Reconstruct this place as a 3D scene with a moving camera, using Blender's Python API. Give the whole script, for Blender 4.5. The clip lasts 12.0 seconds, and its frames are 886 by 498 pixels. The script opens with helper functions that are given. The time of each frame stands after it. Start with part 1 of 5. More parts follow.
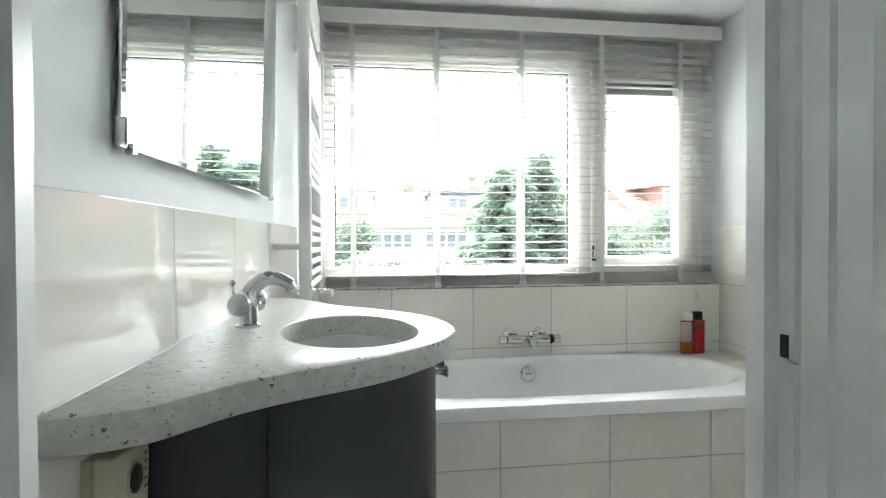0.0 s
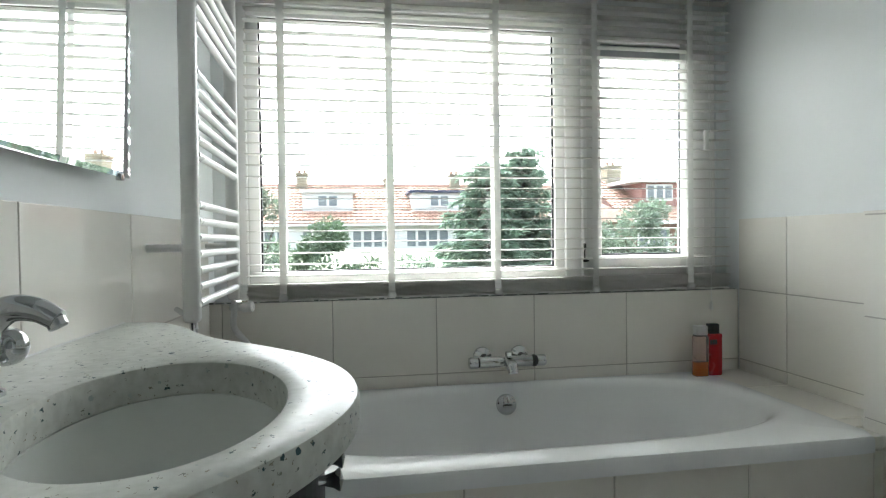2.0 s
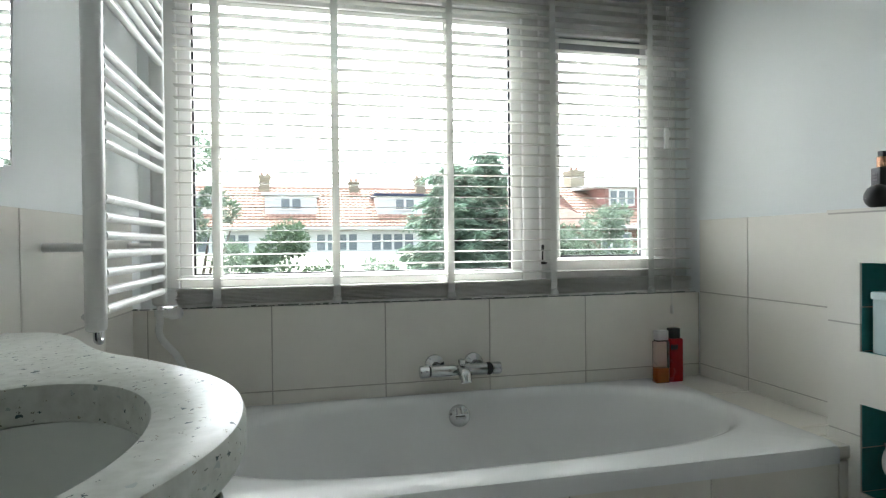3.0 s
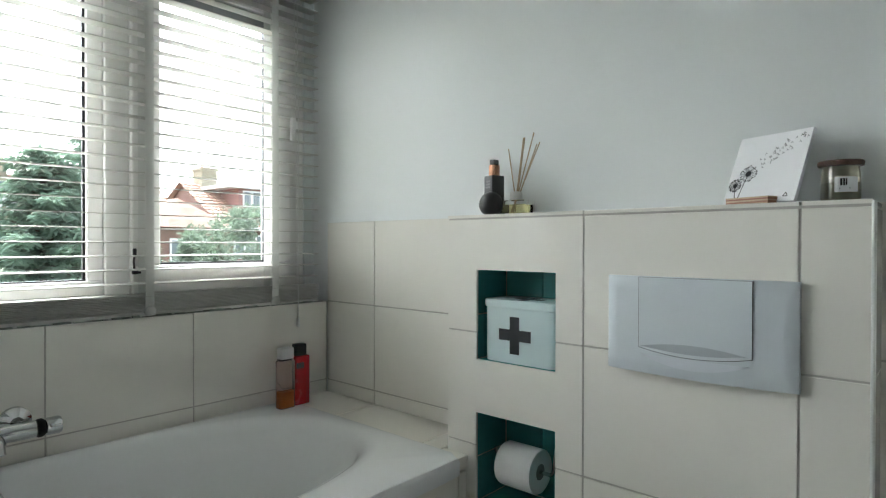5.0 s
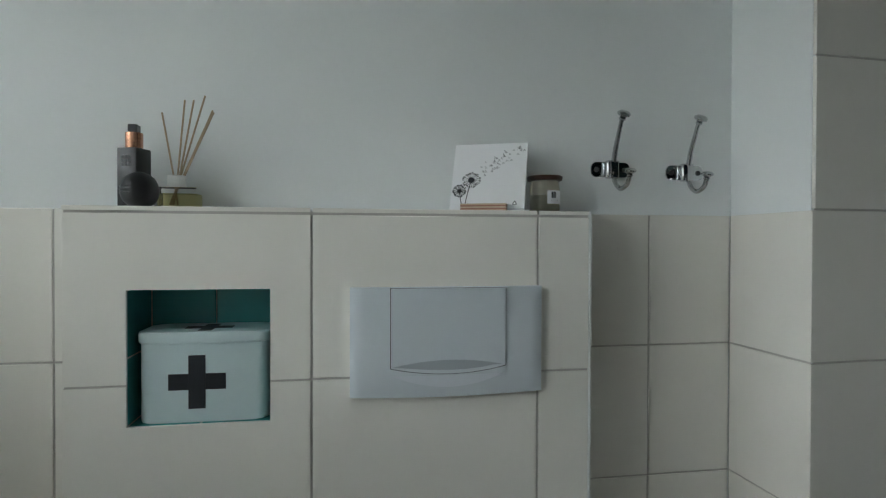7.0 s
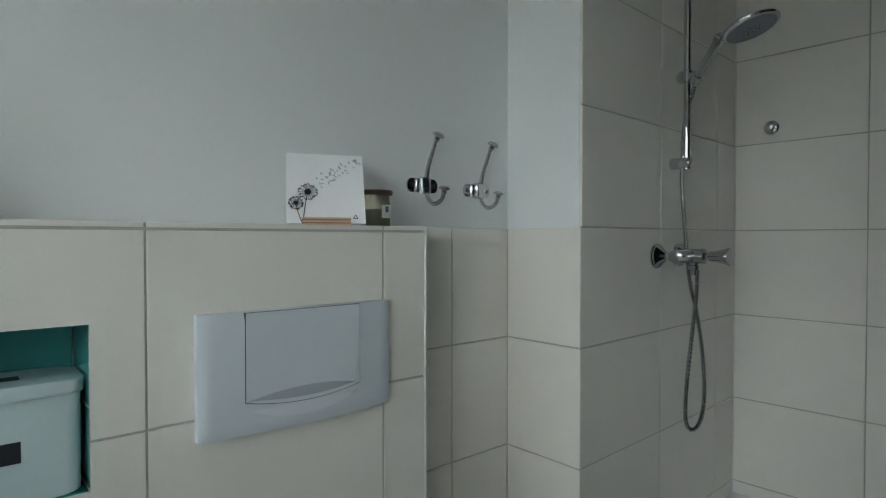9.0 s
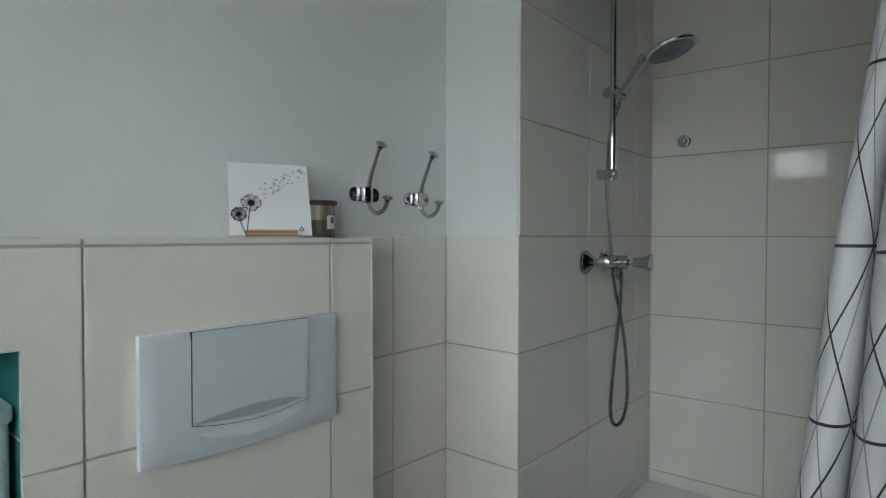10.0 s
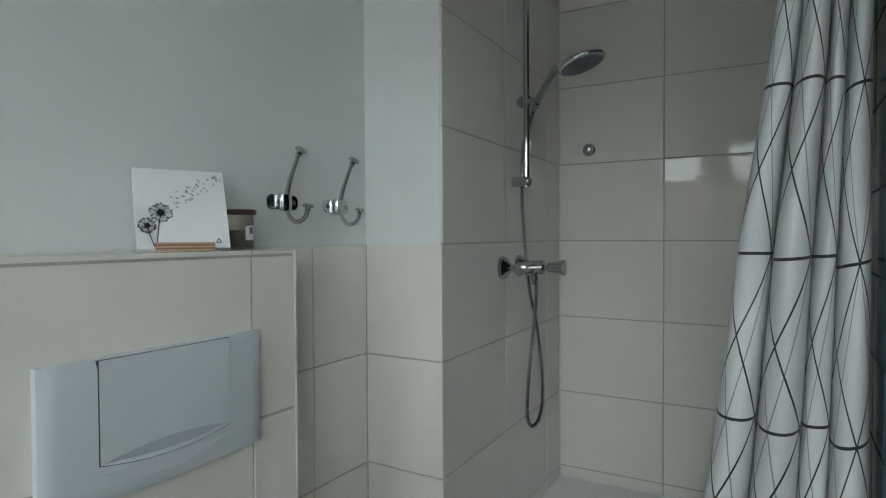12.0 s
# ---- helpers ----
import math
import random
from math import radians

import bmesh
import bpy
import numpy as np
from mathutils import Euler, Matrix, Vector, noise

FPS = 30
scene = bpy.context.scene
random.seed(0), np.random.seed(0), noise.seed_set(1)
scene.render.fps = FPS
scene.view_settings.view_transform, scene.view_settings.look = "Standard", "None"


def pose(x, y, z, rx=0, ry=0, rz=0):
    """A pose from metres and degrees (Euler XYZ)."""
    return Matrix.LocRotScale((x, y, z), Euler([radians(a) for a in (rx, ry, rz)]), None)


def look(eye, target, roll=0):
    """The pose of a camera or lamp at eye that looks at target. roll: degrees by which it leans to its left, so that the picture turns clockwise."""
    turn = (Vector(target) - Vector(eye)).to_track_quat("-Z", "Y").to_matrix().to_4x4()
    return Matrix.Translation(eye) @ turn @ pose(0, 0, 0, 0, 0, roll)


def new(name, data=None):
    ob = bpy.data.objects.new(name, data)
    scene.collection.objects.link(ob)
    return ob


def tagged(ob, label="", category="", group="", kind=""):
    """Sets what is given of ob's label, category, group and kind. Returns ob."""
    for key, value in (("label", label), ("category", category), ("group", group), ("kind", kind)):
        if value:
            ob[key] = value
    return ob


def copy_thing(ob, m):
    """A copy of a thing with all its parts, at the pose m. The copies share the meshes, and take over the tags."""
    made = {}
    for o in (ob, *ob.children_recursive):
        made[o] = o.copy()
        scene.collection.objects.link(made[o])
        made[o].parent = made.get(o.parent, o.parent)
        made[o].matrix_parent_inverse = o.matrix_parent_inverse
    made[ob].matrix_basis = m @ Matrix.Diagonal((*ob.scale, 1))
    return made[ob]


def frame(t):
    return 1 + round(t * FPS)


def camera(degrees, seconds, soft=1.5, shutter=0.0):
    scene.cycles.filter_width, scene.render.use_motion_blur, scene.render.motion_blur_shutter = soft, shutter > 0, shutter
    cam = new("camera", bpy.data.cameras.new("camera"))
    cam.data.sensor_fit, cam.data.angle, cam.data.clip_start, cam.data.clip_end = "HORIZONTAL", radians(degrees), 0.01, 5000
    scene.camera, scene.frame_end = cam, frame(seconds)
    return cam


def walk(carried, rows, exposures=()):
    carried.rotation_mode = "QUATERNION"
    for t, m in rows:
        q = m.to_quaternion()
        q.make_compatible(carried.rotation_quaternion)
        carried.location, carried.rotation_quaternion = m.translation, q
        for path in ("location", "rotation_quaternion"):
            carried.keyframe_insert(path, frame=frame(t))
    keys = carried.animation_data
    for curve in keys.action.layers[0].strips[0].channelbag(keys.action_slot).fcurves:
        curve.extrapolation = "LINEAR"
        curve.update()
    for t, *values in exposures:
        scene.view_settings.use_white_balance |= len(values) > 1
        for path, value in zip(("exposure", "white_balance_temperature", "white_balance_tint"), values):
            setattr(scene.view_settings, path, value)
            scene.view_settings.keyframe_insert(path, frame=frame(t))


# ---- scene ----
cam = camera(75.1, 12.0, soft=1.2)
PATH = [
    (0, (3.033, 4.377, 1.221), (3.317, 6.356, 1.191), -0.3),
    (0.5, (3.052, 4.512, 1.212), (3.348, 6.49, 1.183), -0.4),
    (1, (3.079, 4.657, 1.208), (3.392, 6.632, 1.18), -0.5),
    (1.5, (3.137, 4.805, 1.213), (3.468, 6.777, 1.181), -0.5),
    (2, (3.227, 4.936, 1.216), (3.567, 6.906, 1.181), -0.7),
    (2.5, (3.282, 5.014, 1.205), (3.639, 6.981, 1.179), -0.6),
    (4.5, (3.449, 5.241, 1.202), (4.65, 6.841, 1.175), -0.4),
    (5, (3.548, 5.358, 1.206), (5.04, 6.69, 1.188), 0.1),
    (5.5, (3.617, 5.443, 1.227), (5.326, 6.481, 1.195), -0.3),
    (6, (3.639, 5.581, 1.238), (5.547, 6.181, 1.193), -0.3),
    (6.5, (3.66, 5.78, 1.219), (5.657, 5.869, 1.187), -0.0),
    (8.5, (3.769, 6.192, 1.246), (5.416, 5.057, 1.213), 0.1),
    (9, (3.816, 6.23, 1.258), (5.328, 4.921, 1.223), 0.0),
    (9.5, (3.838, 6.26, 1.274), (5.246, 4.841, 1.236), 0.0),
    (10, (3.852, 6.281, 1.288), (5.161, 4.769, 1.243), 0.1),
    (10.5, (3.867, 6.284, 1.295), (5.092, 4.704, 1.248), -0.0),
    (11, (3.889, 6.294, 1.301), (5.038, 4.658, 1.256), -0.1),
    (11.5, (3.901, 6.296, 1.31), (4.988, 4.618, 1.263), -0.2),
    (12, (3.915, 6.297, 1.307), (4.942, 4.581, 1.264), -0.3),
]
EXPOSURES = [(0.0, 4.16, 6120, 5), (1.0, 3.74, 6120, 5), (2.5, 3.08, 6080, 5), (4.5, 3.3, 6050, 4), (5.5, 2.98, 6150, 5), (6.5, 2.62, 6050, 4), (8.5, 2.6, 5950, 3), (9.0, 2.65, 5950, 3), (10.5, 2.76, 5950, 3), (12.0, 2.73, 5950, 2)]
walk(cam, [(t, look(eye, target, roll)) for t, eye, target, roll in PATH], EXPOSURES)

# ---- world and sun ----
world = bpy.data.worlds.new("overcast_sky")
scene.world = world
world.use_nodes = True
wn = world.node_tree.nodes
sky = wn.new("ShaderNodeTexSky")
sky.sky_type = "NISHITA"
sky.sun_disc = False
sky.sun_elevation = radians(60)
sky.sun_rotation = radians(0)
sky.air_density = 1.0
sky.dust_density = 6.0
sky.ozone_density = 0.6
haze = wn.new("ShaderNodeHueSaturation")
haze.inputs["Saturation"].default_value = 0.35
world.node_tree.links.new(sky.outputs[0], haze.inputs["Color"])
world.node_tree.links.new(haze.outputs[0], wn["Background"].inputs["Color"])
wn["Background"].inputs["Strength"].default_value = 0.15
sun = new("sun", bpy.data.lights.new("sun", "SUN"))
sun.data.energy, sun.data.angle, sun.data.color = 1.4, radians(100), (1.0, 0.985, 0.96)
sun.matrix_world = look((-1, 30, 23), (0, 0, 0))

# ---- helpers of this scene ----
V = Vector


def mat(name, col, rough=0.5, metal=0.0, var=0.05, scale=3.0, bump=0.0, bscale=80.0, rand=0.0, coat=0.0, stretch=None, tint=None, spec=0.5):
    """A painted, glazed or metal surface with variation at two scales and fine relief."""
    m = bpy.data.materials.new(name)
    m.use_nodes = True
    nt, n = m.node_tree, m.node_tree.nodes
    b = n["Principled BSDF"]
    b.inputs["Roughness"].default_value = rough
    b.inputs["Metallic"].default_value = metal
    b.inputs["Specular IOR Level"].default_value = spec
    b.inputs["Coat Weight"].default_value = coat
    b.inputs["Coat Roughness"].default_value = 0.04
    tc = n.new("ShaderNodeTexCoord")
    src = tc.outputs["Object"]
    if stretch:
        mp = n.new("ShaderNodeMapping")
        mp.inputs["Scale"].default_value = stretch
        nt.links.new(src, mp.inputs["Vector"])
        src = mp.outputs["Vector"]
    big, fine = n.new("ShaderNodeTexNoise"), n.new("ShaderNodeTexNoise")
    big.inputs["Scale"].default_value, big.inputs["Detail"].default_value = scale, 4
    fine.inputs["Scale"].default_value, fine.inputs["Detail"].default_value = bscale, 3
    nt.links.new(src, big.inputs["Vector"])
    nt.links.new(src, fine.inputs["Vector"])
    mix = n.new("ShaderNodeMix")
    mix.data_type = "RGBA"
    c = V(col)
    d = V(tint) if tint else c * (1 - 2.2 * var)
    mix.inputs["A"].default_value = (*(c * (1 + var)), 1)
    mix.inputs["B"].default_value = (*d, 1)
    add = n.new("ShaderNodeMath")
    add.operation = "MULTIPLY_ADD"
    add.inputs[1].default_value, add.inputs[2].default_value = 0.35, 0.0
    nt.links.new(fine.outputs["Fac"], add.inputs[0])
    tot = n.new("ShaderNodeMath")
    tot.operation = "MULTIPLY_ADD"
    tot.inputs[1].default_value = 0.65
    nt.links.new(big.outputs["Fac"], tot.inputs[0])
    nt.links.new(add.outputs[0], tot.inputs[2])
    nt.links.new(tot.outputs[0], mix.inputs["Factor"])
    out = mix.outputs["Result"]
    if rand:
        oi, hs, rg = n.new("ShaderNodeObjectInfo"), n.new("ShaderNodeHueSaturation"), n.new("ShaderNodeMapRange")
        rg.inputs["To Min"].default_value, rg.inputs["To Max"].default_value = 1 - rand, 1 + rand
        nt.links.new(oi.outputs["Random"], rg.inputs["Value"])
        nt.links.new(rg.outputs["Result"], hs.inputs["Value"])
        nt.links.new(out, hs.inputs["Color"])
        out = hs.outputs["Color"]
    nt.links.new(out, b.inputs["Base Color"])
    rr = n.new("ShaderNodeMapRange")
    rr.inputs["To Min"].default_value, rr.inputs["To Max"].default_value = rough * 0.8, min(1, rough * 1.25)
    nt.links.new(big.outputs["Fac"], rr.inputs["Value"])
    nt.links.new(rr.outputs["Result"], b.inputs["Roughness"])
    if bump:
        bp = n.new("ShaderNodeBump")
        bp.inputs["Strength"].default_value, bp.inputs["Distance"].default_value = bump, 0.002
        nt.links.new(tot.outputs[0], bp.inputs["Height"])
        nt.links.new(bp.outputs["Normal"], b.inputs["Normal"])
    return m


def glass(name, col=(1, 1, 1), rough=0.0, ior=1.45):
    m = bpy.data.materials.new(name)
    m.use_nodes = True
    b = m.node_tree.nodes["Principled BSDF"]
    b.inputs["Base Color"].default_value = (*col, 1)
    b.inputs["Transmission Weight"].default_value = 1
    b.inputs["Roughness"].default_value = rough
    b.inputs["IOR"].default_value = ior
    return m


def origin(ob):
    return Matrix.Translation(ob.location) if ob.type == "EMPTY" else Matrix()


def thing(name, at, label, category, group="", kind=""):
    ob = new(name)
    ob.empty_display_size = 0.05
    ob.location = at
    return tagged(ob, label, category, group, kind)


def part(name, bm, material, parent=None, label="", smooth=False):
    """Links a bmesh, given in world coordinates, as one mesh object."""
    me = bpy.data.meshes.new(name)
    bmesh.ops.recalc_face_normals(bm, faces=bm.faces)
    bm.to_mesh(me)
    bm.free()
    me.materials.append(material)
    if smooth:
        me.shade_smooth()
        me.set_sharp_from_angle(angle=radians(40))
    ob = new(name, me)
    if parent:
        ob.parent = parent
        ob.matrix_parent_inverse = origin(parent).inverted()
    return tagged(ob, label)


def struct(name, bm, material, label, category):
    return tagged(part(name, bm, material), label, category, kind="structure")


def box(x0, x1, y0, y1, z0, z1, bevel=0.0, seg=2, bm=None):
    bm2 = bmesh.new()
    bmesh.ops.create_cube(bm2, size=1, matrix=Matrix.LocRotScale(((x0 + x1) / 2, (y0 + y1) / 2, (z0 + z1) / 2), None, (x1 - x0, y1 - y0, z1 - z0)))
    if bevel:
        bmesh.ops.bevel(bm2, geom=bm2.edges[:], offset=bevel, segments=seg, profile=0.5, affect="EDGES")
    return join(bm, bm2)


def join(bm, bm2):
    if bm is None:
        return bm2
    me = bpy.data.meshes.new("tmp")
    bm2.to_mesh(me)
    bm2.free()
    bm.from_mesh(me)
    bpy.data.meshes.remove(me)
    return bm


def tube(pts, r, seg=12, bm=None, caps=True):
    """A round bar along points; r is one radius or one for each point."""
    bm2 = bmesh.new()
    pts = [V(p) for p in pts]
    rs = r if isinstance(r, (list, tuple)) else [r] * len(pts)
    rings, side = [], None
    for i, p in enumerate(pts):
        d = (pts[min(i + 1, len(pts) - 1)] - pts[max(i - 1, 0)]).normalized()
        if side is None:
            side = d.orthogonal().normalized()
        side = (side - d * side.dot(d)).normalized()
        up = d.cross(side)
        rings.append([bm2.verts.new(p + (side * math.cos(a) + up * math.sin(a)) * rs[i]) for a in (2 * math.pi * k / seg for k in range(seg))])
    for a, b in zip(rings, rings[1:]):
        for k in range(seg):
            bm2.faces.new((a[k], a[(k + 1) % seg], b[(k + 1) % seg], b[k]))
    if caps:
        bm2.faces.new(rings[0][::-1])
        bm2.faces.new(rings[-1])
    return join(bm, bm2)


def lathe(at, axis, prof, seg=24, bm=None):
    """A turned body: prof is a row of (along the axis, radius)."""
    ax = V(axis).normalized()
    return tube([V(at) + ax * a for a, _ in prof], [max(r, 1e-4) for _, r in prof], seg, bm)


def prism(outline, z0, z1, bevel=0.0, seg=3, bm=None):
    bm2 = bmesh.new()
    lo = [bm2.verts.new((x, y, z0)) for x, y in outline]
    hi = [bm2.verts.new((x, y, z1)) for x, y in outline]
    n = len(lo)
    top = bm2.faces.new(hi)
    bot = bm2.faces.new(lo[::-1])
    for i in range(n):
        bm2.faces.new((lo[i], lo[(i + 1) % n], hi[(i + 1) % n], hi[i]))
    if bevel:
        es = [e for e in bm2.edges if (top in e.link_faces or bot in e.link_faces)]
        bmesh.ops.bevel(bm2, geom=es, offset=bevel, segments=seg, profile=0.5, affect="EDGES")
    return join(bm, bm2)


def spline(pts, n=8, closed=False):
    """A smooth curve through a few points (Catmull-Rom)."""
    out, m = [], len(pts)
    P = [V(p) for p in pts]
    for i in range(m if closed else m - 1):
        g = (lambda k: P[k % m]) if closed else (lambda k: P[min(max(k, 0), m - 1)])
        a, b, c, d = g(i - 1), g(i), g(i + 1), g(i + 2)
        for k in range(n):
            t = k / n
            out.append(0.5 * ((2 * b) + (c - a) * t + (2 * a - 5 * b + 4 * c - d) * t * t + (3 * b - a - 3 * c + d) * t ** 3))
    if not closed:
        out.append(P[-1])
    return out


TILES = {}


def tile_mesh(w, h, cut, material, d=0.008):
    """A glazed tile with rounded edges, lying in its own x and y; cut: openings through it."""
    key = (round(w, 3), round(h, 3), tuple(cut), material.name)
    if key not in TILES:
        bm = bmesh.new()
        if cut:
            xs = sorted({-w / 2, w / 2, *[c for q in cut for c in q[:2]]})
            ys = sorted({-h / 2, h / 2, *[c for q in cut for c in q[2:]]})
            grid = {(x, y): bm.verts.new((x, y, 0)) for x in xs for y in ys}
            vert = lambda x, y: grid[(x, y)]
            for a, b in zip(xs, xs[1:]):
                for c, e in zip(ys, ys[1:]):
                    if b - a < 0.0006 or e - c < 0.0006:
                        continue
                    mx, my = (a + b) / 2, (c + e) / 2
                    if not any(q[0] < mx < q[1] and q[2] < my < q[3] for q in cut):
                        bm.faces.new((vert(a, c), vert(b, c), vert(b, e), vert(a, e)))
            bmesh.ops.delete(bm, geom=[v for v in bm.verts if not v.link_faces], context="VERTS")
            r = bmesh.ops.extrude_face_region(bm, geom=bm.faces[:])
            bmesh.ops.translate(bm, vec=(0, 0, -d), verts=[v for v in r["geom"] if isinstance(v, bmesh.types.BMVert)])
        else:
            b = 0.0012
            lay = [(w / 2, h / 2, -d), (w / 2, h / 2, -b), (w / 2 - b * 0.4, h / 2 - b * 0.4, -b * 0.35), (w / 2 - b * 1.2, h / 2 - b * 1.2, 0)]
            rings = [[bm.verts.new((sx * x, sy * y, z)) for sx, sy in ((-1, -1), (1, -1), (1, 1), (-1, 1))] for x, y, z in lay]
            for p, q in zip(rings, rings[1:]):
                for k in range(4):
                    bm.faces.new((p[k], p[(k + 1) % 4], q[(k + 1) % 4], q[k]))
            bm.faces.new(rings[-1])
            bm.faces.new(rings[0][::-1])
        bmesh.ops.recalc_face_normals(bm, faces=bm.faces)
        me = bpy.data.meshes.new("tile")
        bm.to_mesh(me)
        bm.free()
        me.materials.append(material)
        TILES[key] = me
    return TILES[key]


def tiling(parent, at, u, v, us, vs, material, holes=(), gap=0.004, name="tile"):
    """Tiles between the joints us and vs, along u and v from the point at; their fronts lie in that plane."""
    u, v, at = V(u), V(v), V(at)
    n = u.cross(v)
    for a, b in zip(us, us[1:]):
        for c, d in zip(vs, vs[1:]):
            w, h, mu, mv = b - a - gap, d - c - gap, (a + b) / 2, (c + d) / 2
            if any(q[0] <= a + 0.001 and q[1] >= b - 0.001 and q[2] <= c + 0.001 and q[3] >= d - 0.001 for q in holes):
                continue
            cut = []
            for q in holes:
                x0, x1 = max(q[0] - mu, -w / 2), min(q[1] - mu, w / 2)
                y0, y1 = max(q[2] - mv, -h / 2), min(q[3] - mv, h / 2)
                if x1 - x0 > 0.002 and y1 - y0 > 0.002:
                    cut.append(tuple(round(k, 4) for k in (x0, x1, y0, y1)))
            ob = new(name, tile_mesh(w, h, cut, material))
            p = at + u * mu + v * mv + n * random.uniform(-0.0004, 0.0004)
            tilt = Euler((random.uniform(-0.0012, 0.0012), random.uniform(-0.0012, 0.0012), 0)).to_matrix().to_4x4()
            ob.matrix_basis = Matrix.Translation(p) @ Matrix((u, v, n)).transposed().to_4x4() @ tilt
            ob.parent = parent
            ob.matrix_parent_inverse = origin(parent).inverted()


# ---- materials ----
PAINT = mat("white_wall_paint", (0.82, 0.845, 0.84), 0.8, var=0.02, scale=1.2, bump=0.12, bscale=140)
CEIL = mat("ceiling_paint", (0.86, 0.87, 0.86), 0.85, var=0.02, scale=1.0, bump=0.1, bscale=120)
TILE = mat("cream_glazed_tile", (0.82, 0.797, 0.738), 0.006, var=0.02, scale=2.0, bump=0.004, bscale=14, rand=0.015, spec=0.27)
GROUT = mat("grey_grout", (0.52, 0.49, 0.45), 0.9, var=0.10, scale=12, bump=0.4, bscale=300)
TEAL = mat("teal_glazed_tile", (0.07, 0.29, 0.28), 0.12, var=0.08, scale=4, bump=0.05, bscale=30, rand=0.08)
SLATE = mat("dark_blue_green_tile", (0.045, 0.075, 0.085), 0.15, var=0.10, scale=4, bump=0.05, bscale=30, rand=0.12)
GLOSSWHITE = mat("white_gloss_paint", (0.75, 0.765, 0.735), 0.3, var=0.03, scale=2.5, bump=0.08, bscale=60)
ENAMEL = mat("white_bath_enamel", (0.85, 0.86, 0.865), 0.2, var=0.01, scale=2, spec=0.35)
PVC = mat("white_window_frame", (0.89, 0.885, 0.86), 0.35, var=0.02, scale=3)
SLAT = mat("cream_blind_slat", (0.67, 0.66, 0.625), 0.65, var=0.03, scale=5, stretch=(0.3, 2, 2), spec=0.2)
TAPE = mat("white_ladder_tape", (0.80, 0.80, 0.78), 0.85, var=0.04, scale=30, bump=0.3, bscale=400)


def let_through(m, col, share):
    """Lets part of the light pass through a thin sheet: cloth, thin plastic, leaves."""
    nt, n = m.node_tree, m.node_tree.nodes
    thin, blend = n.new("ShaderNodeBsdfTranslucent"), n.new("ShaderNodeMixShader")
    thin.inputs["Color"].default_value = (*col, 1)
    blend.inputs["Fac"].default_value = share
    nt.links.new(n["Principled BSDF"].outputs[0], blend.inputs[1])
    nt.links.new(thin.outputs[0], blend.inputs[2])
    nt.links.new(blend.outputs[0], n["Material Output"].inputs["Surface"])


let_through(TAPE, (0.8, 0.8, 0.77), 0.45)
CHROME = mat("chrome", (0.54, 0.55, 0.56), 0.05, 1.0, var=0.02, scale=6)
STEEL = mat("brushed_steel", (0.6, 0.6, 0.6), 0.25, 1.0, var=0.05, scale=10)
PLASTIC = mat("pale_grey_plastic", (0.63, 0.675, 0.71), 0.35, var=0.015, scale=3)
CAB = mat("dark_grey_cabinet_front", (0.022, 0.025, 0.029), 0.4, var=0.05, scale=4, bump=0.05, bscale=200)
BLACK = mat("black_rubber", (0.015, 0.015, 0.017), 0.5, var=0.1, scale=10)
RADW = mat("white_radiator_enamel", (0.80, 0.80, 0.78), 0.28, var=0.02, scale=3)
# ---- the plan ----
XL, XR = 2.71, 4.915            # side walls
YW = 7.18                       # tiled lower window wall
D, J, ROW = 1.288, 0.985, 0.303  # top of the tiling, next joint, row height
FLOOR, CEILZ = 0.08, 2.365
rows = [J - 3 * ROW, J - 2 * ROW, J - ROW, J, D]


def wallx(y):
    """The left wall runs slightly askew."""
    return XL + 0.03 * (y - 6.3)


# ---- large structure ----
struct("floor", box(2.0, 5.2, 2.4, 7.6, -0.1, FLOOR), mat("light_floor_tile", (0.62, 0.60, 0.56), 0.45, var=0.08, scale=3, bump=0.1), "light tiled bathroom and landing floor", "floor")
struct("ceiling", box(2.0, 5.2, 2.4, 7.6, CEILZ, CEILZ + 0.15), CEIL, "plain white painted ceiling", "ceiling")
wall_left = struct("wall_left", prism([(2.5, 4.94), (wallx(4.94) - 0.004, 4.94), (wallx(7.6) - 0.004, 7.6), (2.5, 7.6)], FLOOR, CEILZ), PAINT, "white wall tiled below, behind the washstand", "wall")
wall_right = struct("wall_right", box(XR + 0.004, 5.2, 5.036, 7.6, FLOOR, CEILZ), PAINT, "white wall with cream tiles up to chest height", "wall")
# the shower stands two degrees askew to the room
SKEW = radians(2.0)
SP = V((4.671, 5.036, 0))                                # front corner of the shower's side wall
SU, SW = V((math.sin(SKEW), -math.cos(SKEW), 0)), V((-math.cos(SKEW), -math.sin(SKEW), 0))
SC = SP + SU * 0.975                                     # inner corner


def in_side(a, b):
    return tuple((SP + SU * a - SW * b).xy)


def in_back(a, b):
    return tuple((SC + SW * a + SU * b).xy)


wall_column = struct("wall_shower_side", prism([(4.679, 5.036), (5.2, 5.036), (5.2, 3.8), in_side(1.24, 0.008), in_side(0.0, 0.008)], FLOOR, CEILZ), PAINT, "white wall end beside the tiled shower", "wall")
wall_back = struct("wall_shower_back", prism([in_back(-0.02, 0.005), in_back(1.08, 0.005), in_back(1.08, 0.24), in_back(-0.02, 0.24)], FLOOR, CEILZ), PAINT, "cream tiled back wall of the shower", "wall")
wall_part = struct("wall_partition", box(3.66, 3.774, 3.99, 5.14, FLOOR, CEILZ), PAINT, "partition with dark tiles between door and shower", "wall")
wall_win = struct("wall_window", box(XL - 0.004, XR + 0.004, YW + 0.004, 7.46, FLOOR, 0.955), PAINT, "low cream tiled wall under the window", "wall")
